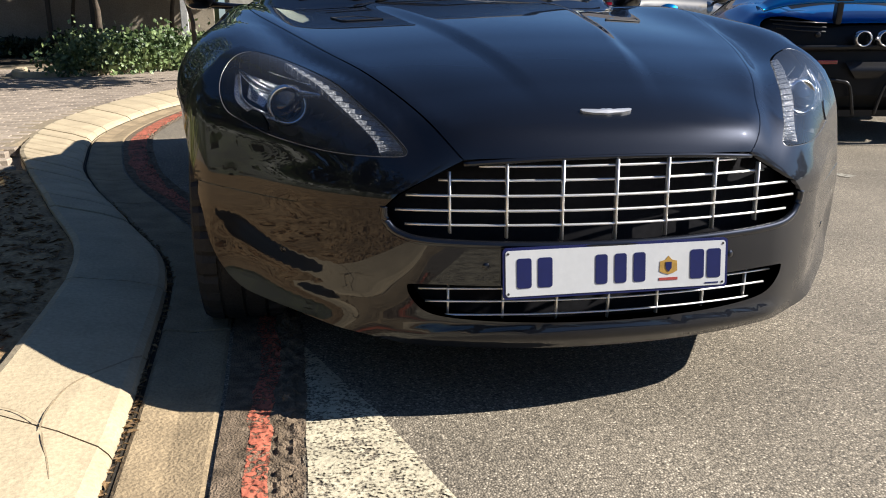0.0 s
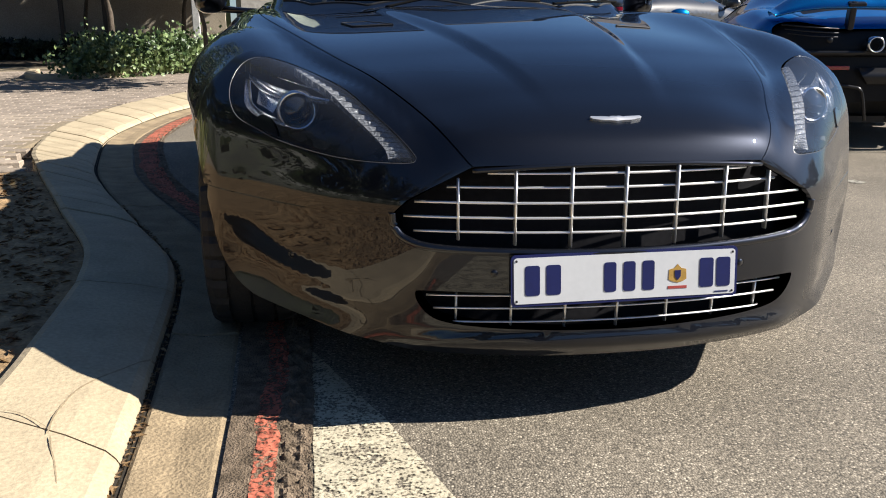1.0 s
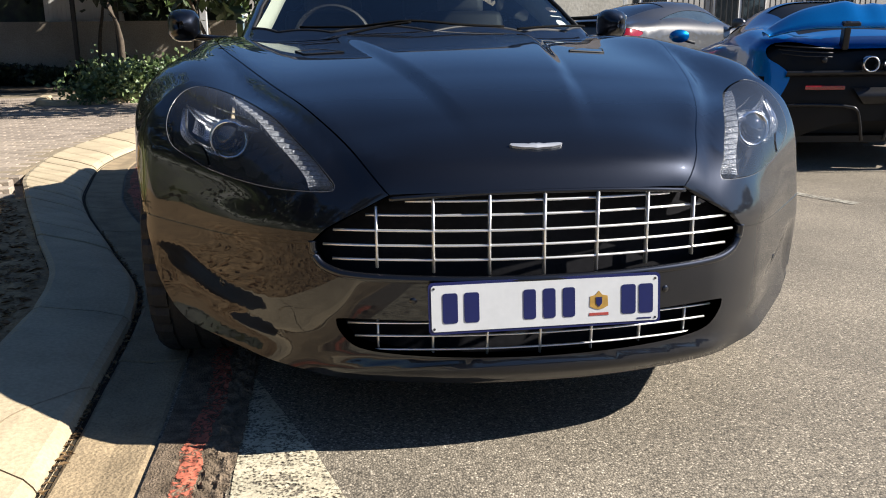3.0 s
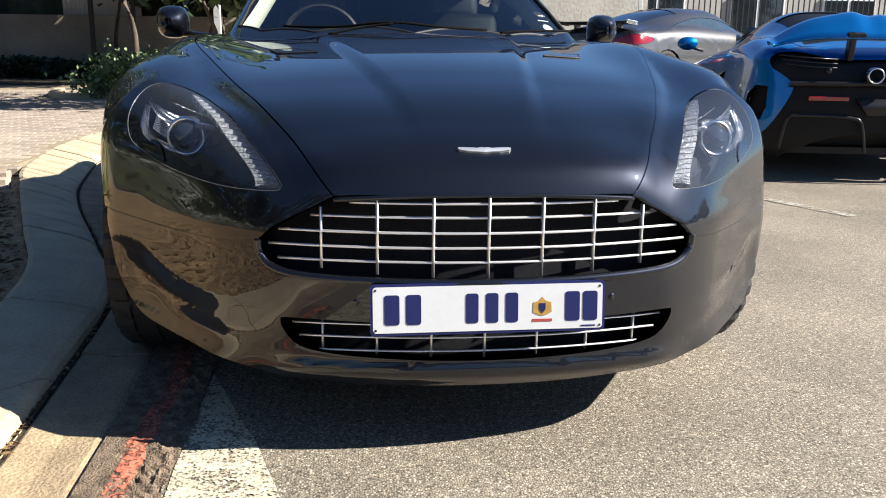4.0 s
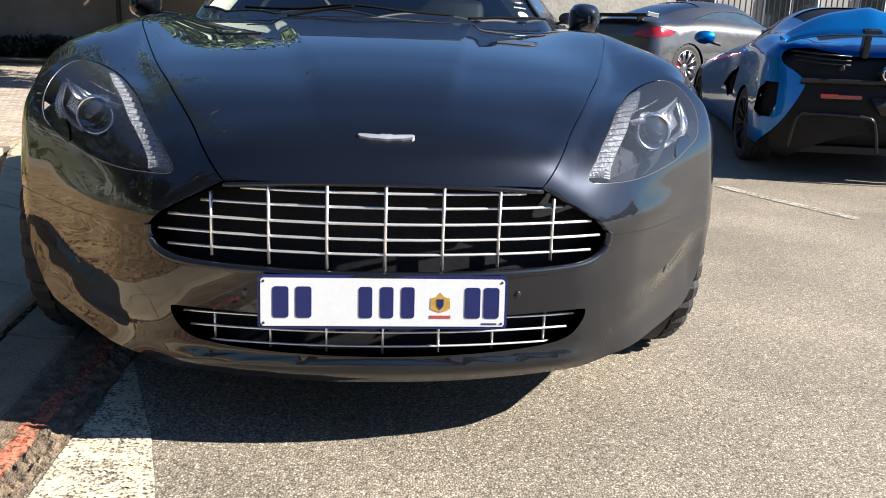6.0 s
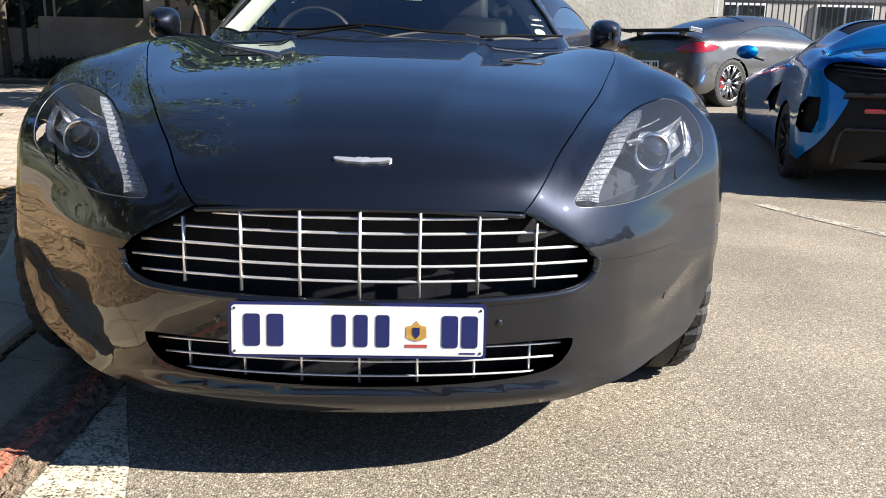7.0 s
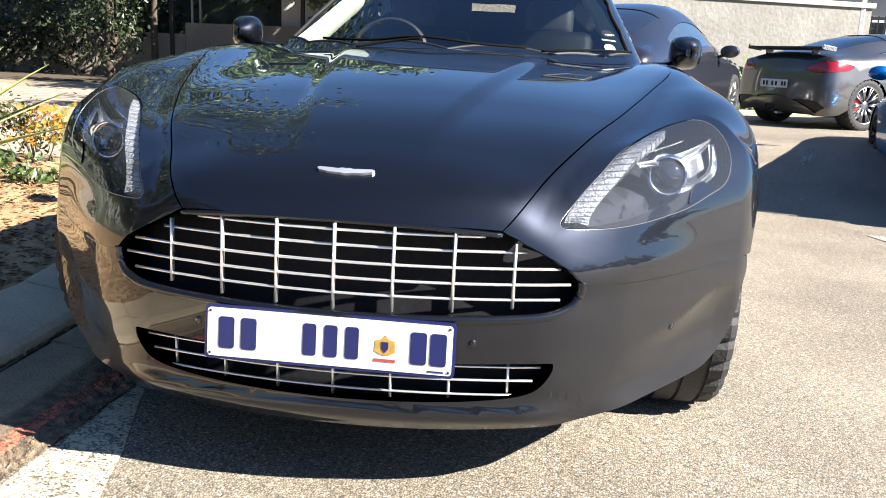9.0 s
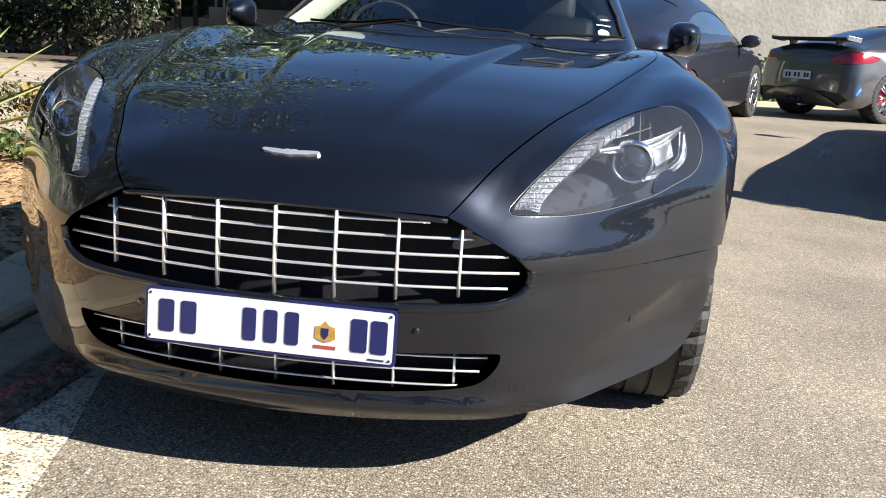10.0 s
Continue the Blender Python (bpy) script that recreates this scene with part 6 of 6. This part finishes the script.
for sx in (-1, 1):
    bm = bmesh.new()
    add_box(bm, (0.055, 0.10, 0.24), pose(sx * 0.275, 0.10, 1.13, 6, 0, 0), 0.015)
    add_box(bm, (0.15, 0.14, 0.035), pose(sx * 0.25, 0.10, 1.235, 18, 0, 0), 0.012)
    part("wing_strut", bm, SATIN, w)
for sx in (-1, 1):
    place_ring("exhaust", (sx * 0.095, -0.02, 0.895), (0, -1, 0.05), [(0.054, -0.10), (0.054, 0.04), (0.059, 0.05), (0.067, 0.045), (0.069, -0.05)], SILVER, blue)
    bm = bmesh.new()
    add_box(bm, (0.33, 0.02, 0.036), pose(sx * 0.44, -0.01, 0.70, 0, 0, 0), 0.006)
    part("reflector", bm, REDLAMP, blue)
    for k, z in enumerate((1.035, 1.00, 0.965)):
        v, f = tube([(sx * (0.86 - 0.03 * k), 0.06, z + 0.02), (sx * 0.62, 0.015, z), (sx * 0.40, 0.0, z - 0.012)], 0.007, 6)
        mesh_object("rear_slat", v, f, SATIN, blue)
    place_ring("tail_lamp", (sx * 0.46, 0.0, 0.93), (0, -1, 0.05), [(0.0, 0.008), (0.016, 0.007), (0.024, 0.003), (0.026, -0.02)], SATIN, blue, steps=20)
    v, f = tube(curve_through([(sx * 0.80, 0.02, 0.26), (sx * 0.76, 0.0, 0.52), (sx * 0.66, -0.01, 0.555), (sx * 0.40, -0.02, 0.553), (sx * 0.24, -0.02, 0.540), (sx * 0.15, -0.02, 0.495), (sx * 0.09, -0.01, 0.25)], 5), 0.015, 8)
    mesh_object("diffuser_frame", v, f, SATIN, blue)
v = [(-0.76, 0.0, 0.84), (0.76, 0.0, 0.84), (0.76, 0.035, 0.79), (-0.76, 0.035, 0.79)]
mesh_object("rear_ledge", v + [(x, y + 0.03, z) for x, y, z in v], [(3, 2, 1, 0), (0, 1, 5, 4), (2, 3, 7, 6)], SATIN, blue)
v = [(-0.21, -0.02, 0.70), (0.21, -0.02, 0.70), (0.10, 0.0, 0.56), (-0.10, 0.0, 0.56)]
mesh_object("lower_plate", v + [(x, y + 0.03, z) for x, y, z in v], [(3, 2, 1, 0), (0, 1, 5, 4), (2, 3, 7, 6)], SATIN, blue)

# grey coupe with a fixed wing
grey, gf = parked_car("grey_coupe", (3.34, 11.00, 0.19), 59, 0, "grey metallic coupe with a black rear wing and red lamps", GREYPAINT, 4.42, 0.90,
    ([-0.2, 0.0, 0.10, 0.4, 1.0, 2.0, 3.0, 4.0, 4.4], [0.66, 0.84, 0.93, 0.98, 0.98, 0.95, 0.90, 0.74, 0.55]), ([0.15, 0.5, 1.2, 2.0, 2.5, 3.1, 3.5], [0.0, 0.09, 0.28, 0.38, 0.37, 0.14, 0.0]), 0.68, (0.80, 3.30), 0.345,
    [("rear_window", [(-0.46, 0.60, 1.03), (0.46, 0.60, 1.03), (0.50, 1.45, 1.25), (-0.50, 1.45, 1.25)], TINT, 0.006),
     ("side_window", [(0.76, 1.0, 1.05), (0.68, 1.5, 1.21), (0.64, 2.1, 1.28), (0.67, 2.65, 1.20), (0.78, 3.15, 0.98), (0.83, 2.2, 0.985)], SKYSIDE, 0.006),
     ("windscreen", [(-0.52, 2.62, 1.22), (0.52, 2.62, 1.22), (0.68, 3.2, 0.98), (0.0, 3.4, 0.95), (-0.68, 3.2, 0.98)], TINT, 0.006),
     ("tail_lamp", curve_through([(0.47, 0.03, 0.80), (0.60, 0.06, 0.885), (0.80, 0.22, 0.905), (0.895, 0.44, 0.86), (0.87, 0.31, 0.775), (0.70, 0.10, 0.745)], 4, True), REDLAMP, 0.004),
     ("rear_valance", [(-0.84, 0.04, 0.37), (-0.3, 0.0, 0.385), (0.3, 0.0, 0.385), (0.74, 0.02, 0.37), (0.84, 0.06, 0.29), (0.72, 0.02, 0.21), (-0.78, 0.02, 0.21)], BLACK, 0.02)], caliper=REDCAL)
bm = bmesh.new()
add_box(bm, (1.36, 0.22, 0.028), pose(0, 0.22, 1.065, -6, 0, 0), 0.010)
w = part("rear_wing", bm, BLACK, grey)
for sx in (-1, 1):
    bm = bmesh.new()
    add_box(bm, (0.025, 0.13, 0.20), pose(sx * 0.42, 0.26, 0.99, 8, 0, 0), 0.008)
    part("wing_strut", bm, BLACK, w)
    bm = bmesh.new()
    add_box(bm, (0.025, 0.24, 0.06), pose(sx * 0.68, 0.22, 1.07, -6, 0, 0), 0.008)
    part("end_plate", bm, SILVER if sx > 0 else BLACK, w)
bm = bmesh.new()
add_box(bm, (0.50, 0.012, 0.11), pose(0, -0.005, 0.585, 0, 0, 0), 0.004)
pl = part("rear_plate", bm, WHITE, grey, "white rear number plate")
for x in (-0.18, -0.12, -0.02, 0.05, 0.16, 0.21):
    box("ink_bar", (0.035, 0.004, 0.06), (x, -0.013, 0.585), BLACK, pl)
for sx in (-1, 1):
    place_ring("exhaust", (sx * 0.07, 0.0, 0.26), (0, -1, 0), [(0.035, -0.08), (0.035, 0.03), (0.042, 0.03), (0.044, -0.06)], SATIN, grey)

# dark coupe parked behind
dark, df = parked_car("dark_saloon", (0.36, 7.10, 0.08), 22.5, 1.6, "dark grey coupe parked behind, facing away from the road", DARKPAINT, 4.75, 0.93,
    ([-0.2, 0.0, 0.12, 0.5, 1.2, 2.0, 3.0, 4.2, 4.7], [0.68, 0.88, 0.98, 1.02, 1.01, 0.99, 0.96, 0.84, 0.62]), ([0.4, 0.9, 1.7, 2.3, 2.9, 3.4, 3.8], [0.0, 0.20, 0.45, 0.52, 0.47, 0.18, 0.0]), 0.76, (1.0, 3.85), 0.345,
    [("rear_window", [(-0.48, 0.85, 1.10), (0.48, 0.85, 1.10), (0.52, 1.6, 1.30), (-0.52, 1.6, 1.30)], TINT, 0.006),
     ("side_window", curve_through([(0.83, 1.10, 1.09), (0.77, 1.45, 1.28), (0.72, 2.0, 1.40), (0.72, 2.6, 1.39), (0.80, 3.15, 1.15), (0.85, 3.35, 1.04), (0.87, 2.3, 1.05)], 3, True), SKYSIDE, 0.006),
     ("windscreen", [(-0.54, 2.85, 1.30), (0.54, 2.85, 1.30), (0.70, 3.45, 1.03), (0.0, 3.65, 1.0), (-0.70, 3.45, 1.03)], TINT, 0.006),
     ("tail_lamp", [(0.50, 0.03, 0.84), (0.60, 0.06, 0.895), (0.74, 0.14, 0.90), (0.80, 0.22, 0.87), (0.78, 0.16, 0.83), (0.68, 0.08, 0.82)], REDLAMP, 0.004)], inset=0.125)

# ---- brick paving of the driveway, last ----
PAVER = material("worn paving brick", (0.385, 0.315, 0.245), 0.9, scale=7, fine=50, bump=0.3, vary=0.25)
nt = PAVER.node_tree
info = nt.nodes.new("ShaderNodeObjectInfo")
hue = nt.nodes.new("ShaderNodeHueSaturation")
mr = nt.nodes.new("ShaderNodeMapRange")
mr.inputs["To Min"].default_value, mr.inputs["To Max"].default_value = 0.80, 1.22
nt.links.new(info.outputs["Random"], mr.inputs["Value"])
nt.links.new(mr.outputs[0], hue.inputs["Value"])
bsdf = nt.nodes["Principled BSDF"]
nt.links.new(bsdf.inputs["Base Color"].links[0].from_socket, hue.inputs["Color"])
nt.links.new(hue.outputs["Color"], bsdf.inputs["Base Color"])
PAVER2 = material("worn paving brick field", (0.33, 0.27, 0.215), 0.9, scale=5, fine=50, bump=0.3, vary=0.25)
nt = PAVER2.node_tree
geo = nt.nodes.new("ShaderNodeNewGeometry")
hue = nt.nodes.new("ShaderNodeHueSaturation")
mr = nt.nodes.new("ShaderNodeMapRange")
mr.inputs["To Min"].default_value, mr.inputs["To Max"].default_value = 0.80, 1.22
nt.links.new(geo.outputs["Random Per Island"], mr.inputs["Value"])
nt.links.new(mr.outputs[0], hue.inputs["Value"])
bsdf = nt.nodes["Principled BSDF"]
nt.links.new(bsdf.inputs["Base Color"].links[0].from_socket, hue.inputs["Color"])
nt.links.new(hue.outputs["Color"], bsdf.inputs["Base Color"])

SAND = material("joint sand", (0.30, 0.24, 0.16), 0.95, scale=20, bump=0.4)
drive = box("driveway", (13.0, 13.2, 0.10), (-9.1, 10.1, 0.012), SAND)
tagged(drive, "sunlit driveway paved with worn pale bricks", "driveway", kind="structure")
bw, bd, bh = 0.218, 0.106, 0.05
cube_v = np.array([(-0.5, -0.5, 0), (0.5, -0.5, 0), (0.5, 0.5, 0), (-0.5, 0.5, 0), (-0.5, -0.5, 0.85), (0.5, -0.5, 0.85), (0.5, 0.5, 0.85), (-0.5, 0.5, 0.85), (-0.47, -0.44, 1), (0.47, -0.44, 1), (0.47, 0.44, 1), (-0.47, 0.44, 1)])
cube_f = np.array([(0, 1, 5, 4), (1, 2, 6, 5), (2, 3, 7, 6), (3, 0, 4, 7), (4, 5, 9, 8), (5, 6, 10, 9), (6, 7, 11, 10), (7, 4, 8, 11), (8, 9, 10, 11)])
brick_me = bpy.data.meshes.new("brick")
brick_me.from_pydata((cube_v * (bw - 0.008, bd - 0.008, bh)).tolist(), [], cube_f.tolist())
brick_me.materials.append(PAVER)
rnd = random.Random(77)
ks = np.array(KERB_BACK)
spots = []
for row in range(102):
    y = 3.614 + row * bd
    edge = np.interp(y, ks[:, 1], ks[:, 0]) - 0.13
    for col in range(52):
        x = -2.2 - (col + 0.5 * (row % 2)) * bw
        if x < edge and y > 3.58 + 0.8 * (1 - float(ease(-3.2, -2.5, x))) and (y < 11.6 or x < -4.9 - (y - 11.6) * 0.05 or y < 12.0 + (x + 4.3) * 1.1):
            spots.append((x, y, 0.0165 + rnd.uniform(-0.0015, 0.0015)))
spots.sort(key=lambda p: (p[0] + 2.2) ** 2 * 0.5 + (p[1] - 4) ** 2)
for p in spots[:300]:
    b = new("brick", brick_me)
    b.parent = drive
    b.location = p
    b.rotation_euler = (rnd.uniform(-0.01, 0.01), rnd.uniform(-0.008, 0.008), rnd.uniform(-0.012, 0.012))
rest = np.array(spots[300:])
v = (cube_v * (bw - 0.008, bd - 0.008, bh))[None] + rest[:, None, :]
f = cube_f[None] + (np.arange(len(rest)) * 12)[:, None, None]
field = mesh_object("brick_field", v.reshape(-1, 3), f.reshape(-1, 4), PAVER2, drive, smooth=False)
tagged(field, kind="stuff")
